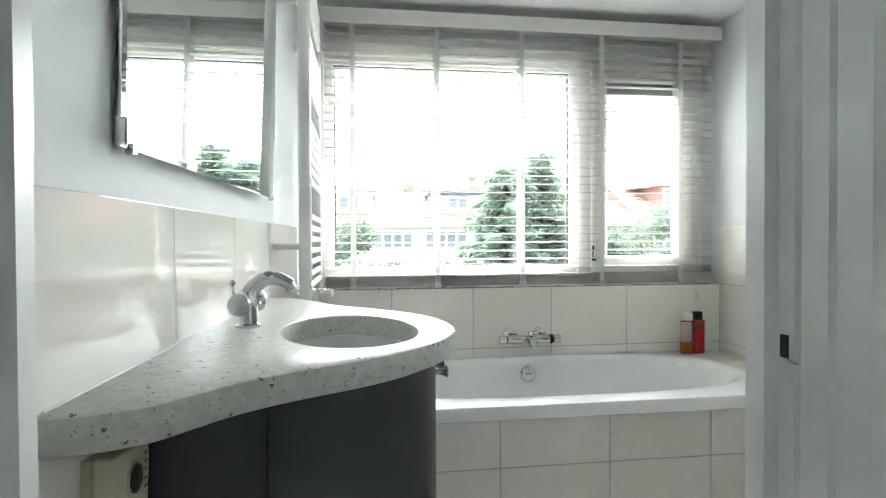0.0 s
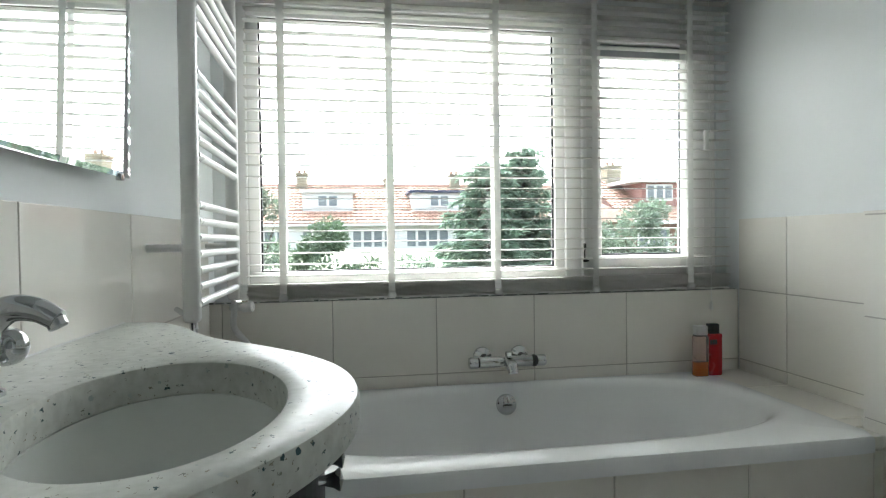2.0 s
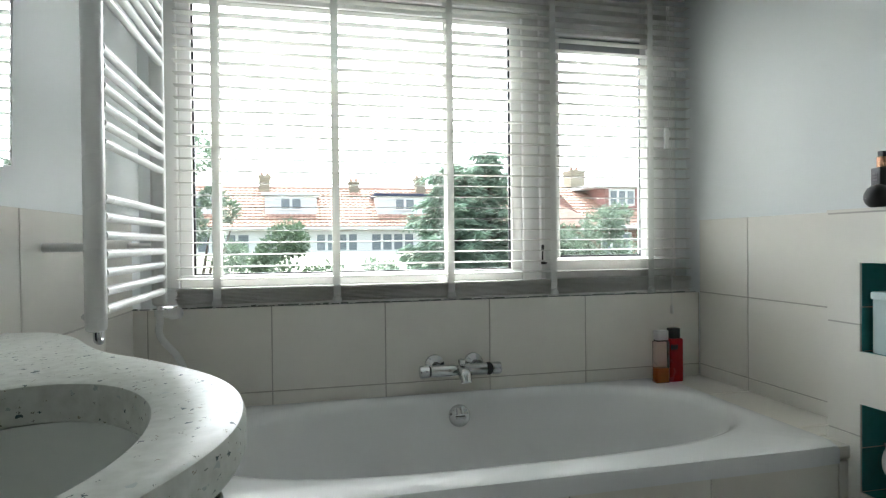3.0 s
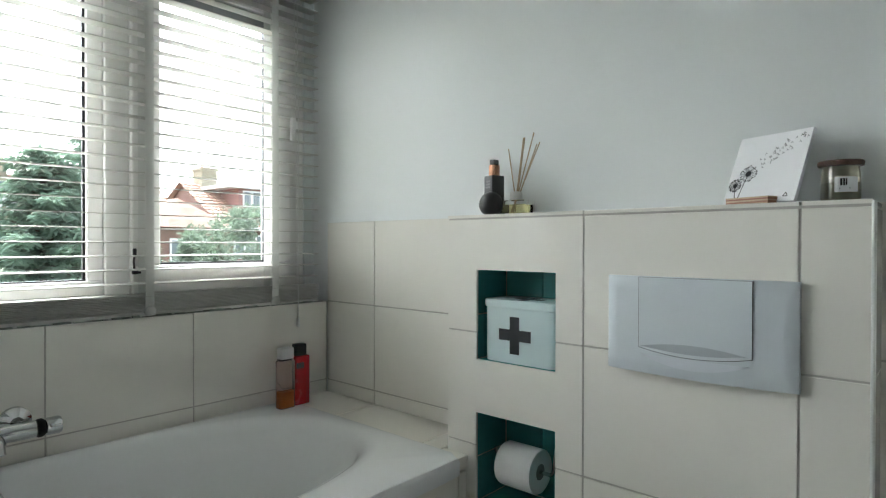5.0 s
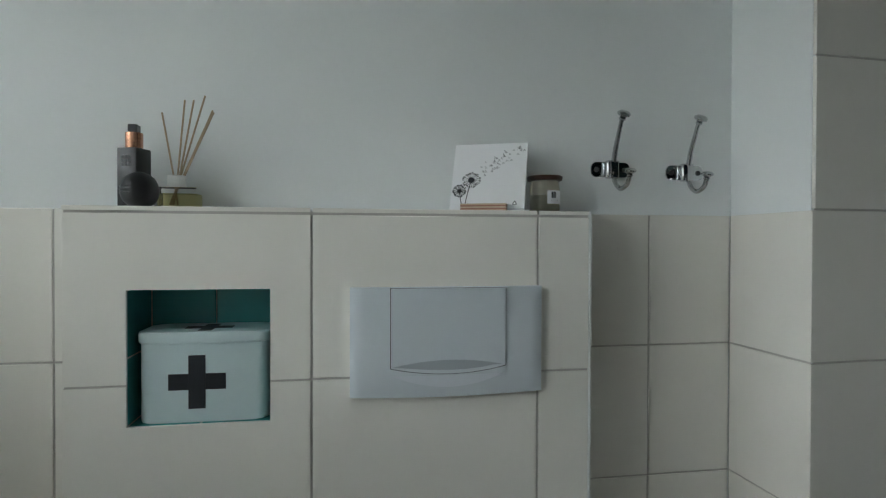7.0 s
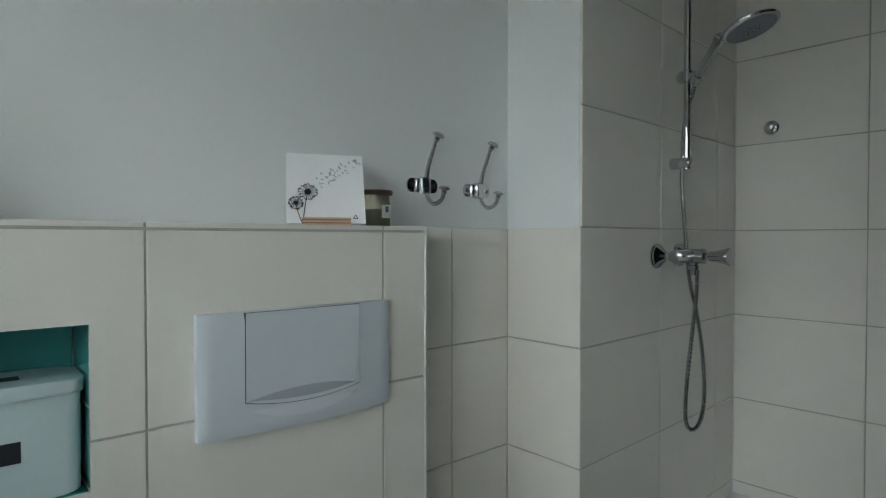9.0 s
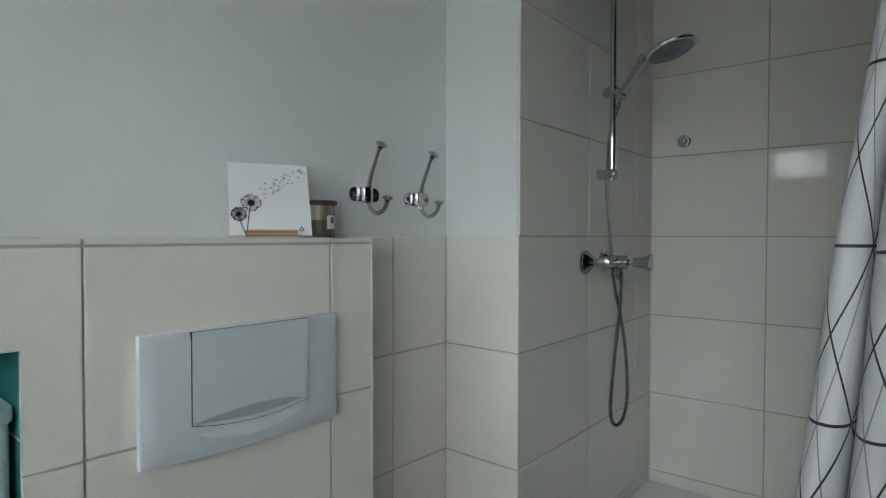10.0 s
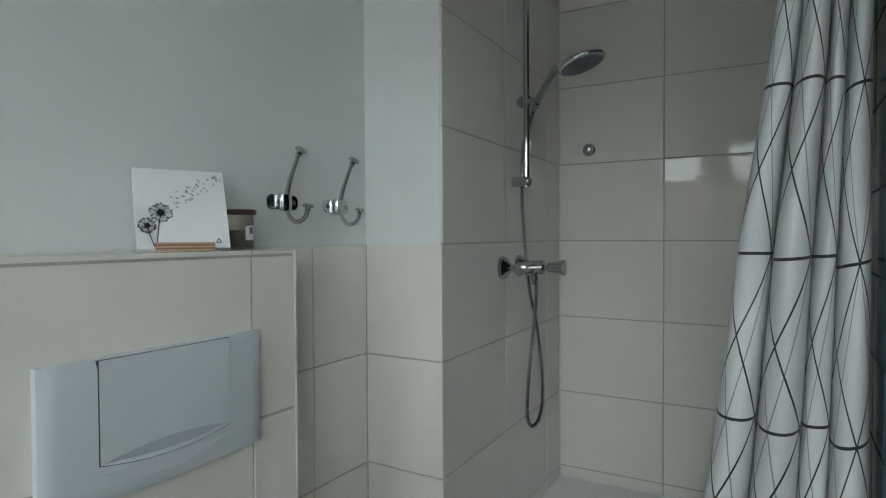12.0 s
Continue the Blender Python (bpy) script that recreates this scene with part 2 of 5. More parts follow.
lint = box(XL - 0.004, XR + 0.004, 7.27, 7.46, 2.2, CEILZ)
box(XL - 0.004, 2.80, 7.27, 7.46, 0.96, 2.2, bm=lint)
box(4.87, XR + 0.004, 7.27, 7.46, 0.96, 2.2, bm=lint)
struct("wall_window_upper", lint, PAINT, "white wall around the window", "wall")
door_wall = box(2.5, 2.675, 4.835, 4.93, FLOOR, CEILZ)
box(3.50, 3.66, 4.835, 4.93, FLOOR, CEILZ, bm=door_wall)
box(2.675, 3.50, 4.835, 4.93, 2.12, CEILZ, bm=door_wall)
struct("wall_door", door_wall, PAINT, "white wall around the bathroom doorway", "wall")
hall = box(2.3, 2.4, 2.5, 4.835, FLOOR, CEILZ)
box(3.66, 3.76, 2.5, 3.8, FLOOR, CEILZ, bm=hall)
box(2.4, 3.66, 2.5, 2.6, FLOOR, CEILZ, bm=hall)
box(3.6, 3.66, 3.8, 4.835, FLOOR, CEILZ, bm=hall)
struct("wall_landing", hall, PAINT, "plain white walls of the landing", "wall")

# door frame with a stop, a rebate and casings
frame_1 = thing("door_1", (3.09, 4.88, FLOOR), "white painted wooden door frame with strike hole", "door frame", kind="structure")
jr = [(3.449, 4.952), (3.449, 4.923), (3.463, 4.919), (3.464, 4.899), (3.469, 4.896), (3.469, 4.862), (3.474, 4.858), (3.474, 4.820), (3.480, 4.812), (3.538, 4.808), (3.544, 4.830), (3.505, 4.834), (3.505, 4.926), (3.52, 4.93), (3.52, 4.946), (3.512, 4.952)]
part("jamb", prism(jr, FLOOR, 2.13, 0.0025, 2), GLOSSWHITE, frame_1)
part("jamb", prism([(2.738 - (x - 3.449), y) for x, y in jr], FLOOR, 2.13, 0.0025, 2), GLOSSWHITE, frame_1)
part("head", box(2.738, 3.449, 4.826, 4.952, 2.08, 2.13, 0.003), GLOSSWHITE, frame_1)
# The jamb is uncut here; a black plate paints the hole's dark inside.
part("strike_hole", prism([(3.4630, 4.9055), (3.4645, 4.9055), (3.4645, 4.9175), (3.4630, 4.9175)], 1.098, 1.123, 0.0008, 1), BLACK, frame_1, "black plate for the shade inside the strike hole")
part("splinter", tube([(3.4632, 4.9075, 1.0985), (3.4628, 4.9010, 1.0965), (3.4660, 4.8955, 1.0950)], 0.0012, 6), STEEL, frame_1, "bright bent metal lip")

# window
win = thing("window_1", (3.8, 7.3, 0.97), "wide white plastic window with one opening sash", "window", kind="structure")
WX0, WX1, WZ0, WZ1 = 2.80, 4.87, 0.985, 2.2


def frame_rect(x0, x1, z0, z1, w, y0, y1, bevel=0.004):
    bm = box(x0, x1, y0, y1, z0, z0 + w, bevel)
    box(x0, x1, y0, y1, z1 - w, z1, bevel, bm=bm)
    box(x0, x0 + w, y0, y1, z0 + w, z1 - w, bevel, bm=bm)
    box(x1 - w, x1, y0, y1, z0 + w, z1 - w, bevel, bm=bm)
    return bm


part("window_frame", frame_rect(WX0, WX1, WZ0, WZ1, 0.062, 7.275, 7.345), PVC, win)
part("mullion", box(4.165, 4.235, 7.275, 7.345, WZ0 + 0.063, WZ1 - 0.063, 0.004), PVC, win)
part("glazing_bead", frame_rect(2.863, 4.164, 1.048, 2.137, 0.045, 7.285, 7.335), PVC, win)
sash = part("sash", frame_rect(4.236, 4.807, 1.048, 2.137, 0.088, 7.262, 7.335, 0.006), PVC, win)
part("gasket", frame_rect(2.903, 4.124, 1.086, 2.100, 0.012, 7.296, 7.312, 0.001), BLACK, win, "black rubber gasket")
part("gasket", frame_rect(4.320, 4.723, 1.132, 2.053, 0.012, 7.296, 7.312, 0.001), BLACK, win, "black rubber gasket")
GLASS = glass("window_glass")
for x0, x1, z0, z1 in ((2.91, 4.117, 1.094, 2.092), (4.328, 4.715, 1.14, 2.045)):
    p = part("pane", box(x0, x1, 7.300, 7.306, z0, z1), GLASS, win)
    p.visible_shadow = False
part("vent_strip", box(4.325, 4.72, 7.270, 7.295, 1.985, 2.045, 0.004), mat("grey_vent", (0.35, 0.36, 0.37), 0.4, 0.5), win, "grey ventilation strip")
part("stay", box(4.237, 4.247, 7.2505, 7.2615, 1.166, 1.190, 0.003), BLACK, win, "black window stay")
part("handle", tube([(4.242, 7.2555, 1.168), (4.239, 7.2545, 1.150), (4.241, 7.2545, 1.120)], 0.0032), BLACK, win, "black window handle")
part("stay_foot", box(4.234, 4.260, 7.2490, 7.2615, 1.110, 1.121, 0.003), BLACK, win)
part("window_sill", box(XL, XR, YW + 0.009, 7.274, 0.956, 0.981, 0.004), mat("grey_stone_sill", (0.45, 0.46, 0.44), 0.4, var=0.2, scale=25), win, "grey speckled stone sill")
crumb = bmesh.new()
rs = random.Random(21)
cx = XL + 0.02
while cx < XR - 0.02:
    cw = rs.uniform(0.012, 0.05)
    box(cx, cx + cw, YW + 0.0005, YW + 0.010, 0.9835, 0.9835 + rs.uniform(0.002, 0.0065), 0.0008, 1, bm=crumb)
    cx += cw + rs.uniform(0.0, 0.012)
part("sealant", crumb, mat("old_grey_green_sealant", (0.24, 0.27, 0.25), 0.7, var=0.5, scale=45), win, "crumbling grey-green sealant")


# ---- the tiling ----
def backing(parent, bm):
    part("grout", bm, GROUT, parent)


backing(wall_win, box(XL, XR, YW + 0.0028, YW + 0.0038, FLOOR, J - 0.003))
tiling(wall_win, (0, YW, 0), (1, 0, 0), (0, 0, 1), [XL, 2.779, 3.182, 3.585, 3.988, 4.391, 4.912], rows[:4], TILE)
backing(wall_right, box(XR + 0.0028, XR + 0.0038, 5.04, YW, FLOOR, D - 0.003))
tiling(wall_right, (XR, 0, 0), (0, -1, 0), (0, 0, 1), [-YW, -6.906, -6.503, -6.10, -5.697, -5.248, -5.040], rows, TILE)
backing(wall_left, prism([(wallx(y) + d, y) for y, d in ((4.955, -0.0038), (4.955, -0.0028), (YW, -0.0028), (YW, -0.0038))], FLOOR, D - 0.003))
tiling(wall_left, (wallx(0), 0, 0), V((0.03, 1, 0)).normalized(), (0, 0, 1), [4.957, 5.060, 5.527, 5.994, 6.461, 6.928, YW], rows, TILE)
backing(wall_column, box(4.674, XR + 0.003, 5.0372, 5.0382, FLOOR, D - 0.003))
tiling(wall_column, (0, 5.041, 0), (-1, 0, 0), (0, 0, 1), [-XR, -4.668], rows, TILE)
full = [FLOOR, 0.379, 0.682, 0.985, 1.288, 1.591, 1.894, 2.197, CEILZ]
backing(wall_column, prism([in_side(0.003, 0.0028), in_side(0.98, 0.0028), in_side(0.98, 0.0038), in_side(0.003, 0.0038)], FLOOR, CEILZ))
tiling(wall_column, SP, SU, (0, 0, 1), [0.0, 0.414, 0.817, 0.976], full, TILE)
backing(wall_back, prism([in_back(0, 0.0028), in_back(0.93, 0.0028), in_back(0.93, 0.0038), in_back(0, 0.0038)], FLOOR, CEILZ))
tiling(wall_back, SC, SW, (0, 0, 1), [0.0, 0.396, 0.799, 0.928], full, TILE)
GROUT2 = mat("dark_grout", (0.22, 0.24, 0.24), 0.9, var=0.1, scale=20)
part("grout", box(3.7752, 3.7762, 4.02, 5.138, 0.33, CEILZ), GROUT2, wall_part)
tiling(wall_part, (3.78, 0, 0), (0, 1, 0), (0, 0, 1), [4.03] + [4.0935 + 0.1495 * i for i in range(7)] + [5.14], [0.335 + 0.15 * i for i in range(14)], SLATE)
# ---- bath ----
def ring_point(cx, cy, a, b, n, ang):
    c, s = math.cos(ang), math.sin(ang)
    k = (abs(c / a) ** n + abs(s / b) ** n) ** (-1 / n)
    return cx + k * c, cy + k * s


def bath_bm():
    bm = bmesh.new()
    ro = (3.843, 6.7535, 0.894, 0.4185)
    ri = (3.845, 6.785, 0.825, 0.348)
    prof = [(ro, 0.012, 40, 0.585), (ro, 0.0, 40, 0.590), (ro, 0.0, 40, 0.628), (ro, 0.004, 40, 0.637), (ro, 0.014, 40, 0.6405),
            (ri, -0.02, 3.0, 0.641), (ri, -0.006, 2.9, 0.640), (ri, 0.006, 2.8, 0.632), (ri, 0.016, 2.7, 0.612), (ri, 0.05, 2.6, 0.50),
            (ri, 0.085, 2.5, 0.36), (ri, 0.12, 2.4, 0.275), (ri, 0.17, 2.4, 0.24), (ri, 0.26, 2.3, 0.228)]
    rings = []
    for (cx, cy, a, b), off, n, z in prof:
        rings.append([bm.verts.new((*ring_point(cx, cy, a - off * 1.4 if n < 5 else a - off, b - off, n, 2 * math.pi * k / 128), z)) for k in range(128)])
    for p, q in zip(rings, rings[1:]):
        for k in range(128):
            bm.faces.new((p[k], p[(k + 1) % 128], q[(k + 1) % 128], q[k]))
    bm.faces.new(rings[-1])
    return bm


bath = thing("bathtub", (3.825, 6.75, FLOOR), "white oval built-in bathtub with a wide rim", "bathtub")
part("tub", bath_bm(), ENAMEL, bath, smooth=True)
ovf = part("overflow", lathe((3.844, 7.112, 0.565), (0, -1, 0.15), [(0, 0.04), (0.012, 0.041), (0.02, 0.038), (0.024, 0.03), (0.025, 0.005)], 32), CHROME, bath, "round chrome overflow knob", True)
part("overflow_grip", box(3.826, 3.862, 7.076, 7.090, 0.561, 0.571, 0.003), CHROME, ovf)
surround = struct("bath_surround", box(XL, 4.752, 6.353, 6.40, FLOOR, 0.585), GROUT, "cream tiled front panel and ledge of the bath", "bath panel")
tiling(surround, (0, 6.349, 0), (1, 0, 0), (0, 0, 1), [2.72, 3.114, 3.517, 3.923, 4.32, 4.723, 4.7565], [FLOOR, 0.112, 0.415, 0.592], TILE)
part("ledge", box(4.66, XR, 6.44, YW, 0.60, 0.629), GROUT, surround)
part("ledge", box(XL, 2.99, 6.40, YW, 0.60, 0.629), GROUT, surround)
part("ledge", box(4.60, 4.7565, 6.346, 6.439, 0.60, 0.633), TILE, surround)
tiling(surround, (0, 0, 0.636), (1, 0, 0), (0, 1, 0), [4.69, XR], [6.425, 6.50, 6.893, YW], TILE)
tiling(surround, (0, 0, 0.636), (1, 0, 0), (0, 1, 0), [XL, 2.96], [6.40, 6.80, YW], TILE)

mixer = thing("bath_mixer", (3.845, 7.17, 0.745), "chrome thermostatic bath mixer on the tiled wall", "bath tap")
for x in (3.768, 3.920):
    part("rosette", lathe((x, 7.18, 0.745), (0, -1, 0), [(0, 0.037), (0.012, 0.036), (0.02, 0.025), (0.03, 0.015), (0.075, 0.015)], 24), CHROME, mixer, smooth=True)
part("body", lathe((3.735, 7.10, 0.735), (1, 0, 0), [(0, 0.018), (0.004, 0.022), (0.065, 0.022), (0.085, 0.021), (0.10, 0.0185), (0.135, 0.0185), (0.15, 0.021), (0.17, 0.022), (0.212, 0.022), (0.214, 0.019), (0.23, 0.019)], 24), CHROME, mixer, smooth=True)
for x, d in ((3.733, -1), (3.967, 1)):
    kn = part("knob", lathe((x, 7.10, 0.735), (d, 0, 0), [(0, 0.019), (0.003, 0.022), (0.03, 0.023), (0.036, 0.020), (0.037, 0.004)], 20), CHROME, mixer, "ribbed chrome knob", True)
part("ring", lathe((3.732, 7.10, 0.735), (1, 0, 0), [(0, 0.0195), (0.004, 0.0195)], 20), BLACK, mixer, "black ring", True)
part("ring", lathe((3.949, 7.10, 0.735), (1, 0, 0), [(0, 0.0215), (0.004, 0.0235), (0.012, 0.0235), (0.016, 0.0215)], 20), BLACK, mixer, "black ribbed ring", True)
part("spout", tube(spline([(3.85, 7.105, 0.735), (3.852, 7.07, 0.732), (3.854, 7.045, 0.722), (3.855, 7.035, 0.703)], 5), [0.022] * 6 + [0.0235] * 5 + [0.020] * 5, 18), CHROME, mixer, smooth=True)
part("diverter", lathe((3.853, 7.09, 0.75), (0, 0, 1), [(0, 0.010), (0.008, 0.010), (0.010, 0.014), (0.024, 0.015), (0.026, 0.012)], 16), CHROME, mixer, "chrome diverter knob", True)

# ---- washstand ----
CZ = 1.027
edge = [(2.6745, 5.068), (2.725, 5.075), (2.785, 5.104), (2.83, 5.160), (2.868, 5.207), (2.937, 5.264), (3.060, 5.346), (3.140, 5.425), (3.200, 5.515), (3.236, 5.610), (3.245, 5.705), (3.226, 5.815), (3.175, 5.92), (3.08, 6.035), (2.99, 6.125), (2.925, 6.22), (2.87, 6.32), (2.80, 6.40), (2.712, 6.42)]
outline = [(p.x, p.y) for p in spline([(x, y, 0) for x, y in edge], 6)]
HOLE = (3.008, 5.665, 0.147, 0.232, 0.12)


def hole_ring(grow, z, bm, seg=64):
    cx, cy, a, b, rot = HOLE
    out = []
    for k in range(seg):
        t = 2 * math.pi * k / seg
        x, y = (a + grow) * math.cos(t), (b + grow) * math.sin(t)
        out.append(bm.verts.new((cx + x * math.cos(rot) - y * math.sin(rot), cy + x * math.sin(rot) + y * math.cos(rot), z)))
    return out


def counter_bm():
    """A slab with rounded edges and an oval hole."""
    bm = bmesh.new()
    T, r = 0.05, 0.012

    def outer(off, z):
        n, vs = len(outline), []
        for i, (x, y) in enumerate(outline):
            a, b = V(outline[max(i - 1, 0)]), V(outline[min(i + 1, n - 1)])
            d = (b - a).normalized()
            vs.append(bm.verts.new((max(x - d.y * off, wallx(y) + 0.001), y + d.x * off, z)))
        return vs

    o = [outer(off, z) for off, z in ((r, CZ - T), (r * 0.3, CZ - T + r * 0.3), (0, CZ - T + r), (0, CZ - r), (r * 0.3, CZ - r * 0.3), (r, CZ))]
    h = [hole_ring(g, z, bm) for g, z in ((0.006, CZ), (0.0015, CZ - 0.002), (0, CZ - 0.007), (0, CZ - T))]
    for p, q in zip(o, o[1:]):
        for k in range(len(p)):
            bm.faces.new((p[k], p[(k + 1) % len(p)], q[(k + 1) % len(p)], q[k]))
    for p, q in zip(h, h[1:]):
        for k in range(64):
            bm.faces.new((p[k], p[(k + 1) % 64], q[(k + 1) % 64], q[k]))
    for a, b in ((o[-1], h[0]), (o[0], h[-1])):
        es = []
        for loop in (a, b):
            for k in range(len(loop)):
                e = bm.edges.get((loop[k], loop[(k + 1) % len(loop)]))
                es.append(e)
        bmesh.ops.triangle_fill(bm, use_beauty=True, use_dissolve=False, edges=es)
    return bm


def terrazzo():
    m = bpy.data.materials.new("white_terrazzo")
    m.use_nodes = True
    nt, n = m.node_tree, m.node_tree.nodes
    b = n["Principled BSDF"]
    b.inputs["Roughness"].default_value = 0.3
    b.inputs["Specular IOR Level"].default_value = 0.12
    tc = n.new("ShaderNodeTexCoord")
    prev = None
    base = n.new("ShaderNodeTexNoise")
    base.inputs["Scale"].default_value, base.inputs["Detail"].default_value = 60, 5
    nt.links.new(tc.outputs["Object"], base.inputs["Vector"])
    ramp = n.new("ShaderNodeValToRGB")
    ramp.color_ramp.elements[0].position, ramp.color_ramp.elements[0].color = 0.3, (0.47, 0.48, 0.435, 1)
    ramp.color_ramp.elements[1].position, ramp.color_ramp.elements[1].color = 0.65, (0.575, 0.585, 0.54, 1)
    nt.links.new(base.outputs["Fac"], ramp.inputs["Fac"])
    prev = ramp.outputs["Color"]
    for scale, thr, share, cols in ((70, 0.28, 0.10, ((0.50, 0.52, 0.50), (0.34, 0.38, 0.36))), (95, 0.26, 0.11, ((0.08, 0.10, 0.10), (0.04, 0.08, 0.09))), (46, 0.20, 0.035, ((0.035, 0.05, 0.055), (0.06, 0.11, 0.12))), (150, 0.3, 0.12, ((0.16, 0.18, 0.17), (0.3, 0.27, 0.2)))):
        vo = n.new("ShaderNodeTexVoronoi")
        vo.inputs["Scale"].default_value = scale
        mp = n.new("ShaderNodeMapping")
        mp.inputs["Scale"].default_value = (1.0, 0.75, 1.3)
        mp.inputs["Rotation"].default_value = (0.4, 0.3, scale)
        nt.links.new(tc.outputs["Object"], mp.inputs["Vector"])
        wob = n.new("ShaderNodeTexNoise")
        wob.inputs["Scale"].default_value = scale * 2
        nt.links.new(mp.outputs["Vector"], wob.inputs["Vector"])
        mixv = n.new("ShaderNodeMix")
        mixv.data_type = "VECTOR"
        mixv.inputs["Factor"].default_value = 0.012
        nt.links.new(mp.outputs["Vector"], mixv.inputs["A"])
        nt.links.new(wob.outputs["Color"], mixv.inputs["B"])
        nt.links.new(mixv.outputs["Result"], vo.inputs["Vector"])
        sep = n.new("ShaderNodeSeparateColor")
        nt.links.new(vo.outputs["Color"], sep.inputs["Color"])
        near = n.new("ShaderNodeMath")
        near.operation = "LESS_THAN"
        near.inputs[1].default_value = thr
        nt.links.new(vo.outputs["Distance"], near.inputs[0])
        pick = n.new("ShaderNodeMath")
        pick.operation = "LESS_THAN"
        pick.inputs[1].default_value = share
        nt.links.new(sep.outputs["Red"], pick.inputs[0])
        both = n.new("ShaderNodeMath")
        both.operation = "MULTIPLY"
        nt.links.new(near.outputs[0], both.inputs[0])
        nt.links.new(pick.outputs[0], both.inputs[1])
        cm = n.new("ShaderNodeMix")
        cm.data_type = "RGBA"
        cm.inputs["A"].default_value, cm.inputs["B"].default_value = (*cols[0], 1), (*cols[1], 1)
        nt.links.new(sep.outputs["Green"], cm.inputs["Factor"])
        mx = n.new("ShaderNodeMix")
        mx.data_type = "RGBA"
        nt.links.new(both.outputs[0], mx.inputs["Factor"])
        nt.links.new(prev, mx.inputs["A"])
        nt.links.new(cm.outputs["Result"], mx.inputs["B"])
        prev = mx.outputs["Result"]
    nt.links.new(prev, b.inputs["Base Color"])
    return m


counter = thing("washstand_counter", (2.9, 5.7, CZ - 0.05), "white terrazzo washstand top with dark chips and a curved edge", "counter")
part("slab", counter_bm(), terrazzo(), counter, smooth=True)
part("sealant", tube([(wallx(5.085) + 0.002, 5.085, CZ + 0.0005), (wallx(6.40) + 0.002, 6.40, CZ + 0.0005)], 0.0022, 8), mat("white_silicone", (0.74, 0.74, 0.72), 0.4), counter, "white silicone bead")
basin = bmesh.new()
br = [hole_ring(g, z, basin) for g, z in ((0.012, CZ - 0.0505), (-0.002, CZ - 0.051), (-0.006, CZ - 0.07), (-0.02, CZ - 0.10), (-0.06, CZ - 0.128), (-0.11, CZ - 0.138), (-0.14, CZ - 0.140))]
for p, q in zip(br, br[1:]):
    for k in range(64):
        basin.faces.new((p[k], p[(k + 1) % 64], q[(k + 1) % 64], q[k]))
basin.faces.new(br[-1])
sink = thing("sink", (3.0, 5.66, CZ - 0.05), "white oval ceramic basin set under the counter", "sink")
part("bowl", basin, mat("pale_basin_ceramic", (0.70, 0.72, 0.68), 0.22, var=0.02, scale=4, spec=0.3), sink, smooth=True)
part("plug", lathe((3.0, 5.66, CZ - 0.1405), (0, 0, 1), [(0, 0.022), (0.004, 0.022), (0.006, 0.018)], 20), CHROME, sink, "chrome plug", True)

# curved cabinet under the counter
cab_edge = [(2.69, 5.305), (2.80, 5.318), (2.90, 5.345), (3.00, 5.388), (3.09, 5.440), (3.162, 5.52), (3.195, 5.63), (3.193, 5.76), (3.15, 5.875), (3.06, 5.97), (2.97, 6.08), (2.90, 6.24), (2.83, 6.35), (2.715, 6.38)]
cab_out = [(p.x, p.y) for p in spline([(x, y, 0) for x, y in cab_edge], 6)]
cabinet = thing("vanity_cabinet", (2.95, 5.7, FLOOR), "dark grey curved vanity cabinet under the counter", "cabinet")


def inset(poly, d):
    out = []
    for i, (x, y) in enumerate(poly):
        a, b = V(poly[max(i - 1, 0)]), V(poly[min(i + 1, len(poly) - 1)])
        t = (b - a).normalized()
        out.append((max(wallx(y) + 0.004, x - t.y * d), y + t.x * d))
    return out


part("body", prism(inset(cab_out, 0.021), FLOOR + 0.10, CZ - 0.19), CAB, cabinet)
part("plinth", prism(inset(cab_out, 0.06), FLOOR, FLOOR + 0.099), CAB, cabinet)


def front(i0, i1):
    a = cab_out[i0:i1 + 1]
    b = inset(cab_out, 0.018)[i0:i1 + 1]
    for row in (a, b):                                   # leaves an open joint to the next front
        e, d = V(row[-1]), V(row[-2])
        row[-1] = tuple(e + (d - e).normalized() * 0.004)
    return prism(a + b[::-1], FLOOR + 0.11, CZ - 0.062, 0.0015, 1)


seams = [0, 11, 40, 62, 78]
for i0, i1 in zip(seams, seams[1:]):
    part("door", front(i0, i1), CAB, cabinet)
# flared knobs on either side of the door joint
for y, x in ((5.622, 3.194), (5.690, 3.196)):
    part("knob", lathe((x, y, 0.934), (1, 0.02, 0), [(0, 0.006), (0.006, 0.006), (0.012, 0.0075), (0.018, 0.0095), (0.023, 0.0130), (0.025, 0.0135), (0.026, 0.0120), (0.029, 0.001)], 20), CHROME, cabinet, "flared chrome knob", True)

# tap
TX, TY = 2.780, 5.732
tap = thing("basin_tap", (TX, TY, CZ), "chrome two-handle basin tap with arched spout", "tap")
part("body", lathe((TX, TY, CZ), (0, 0, 1), [(0, 0.028), (0.006, 0.028), (0.009, 0.022), (0.03, 0.021), (0.055, 0.023), (0.075, 0.022), (0.085, 0.016)], 28), CHROME, tap, smooth=True)
sp = spline([(TX, TY, CZ + 0.06), (TX + 0.013, TY, CZ + 0.090), (TX + 0.040, TY - 0.004, CZ + 0.109), (TX + 0.072, TY - 0.008, CZ + 0.107), (TX + 0.096, TY - 0.010, CZ + 0.094)], 6)
part("spout", tube(sp, [0.021 - 0.0075 * i / (len(sp) - 1) for i in range(len(sp))], 18), CHROME, tap, smooth=True)
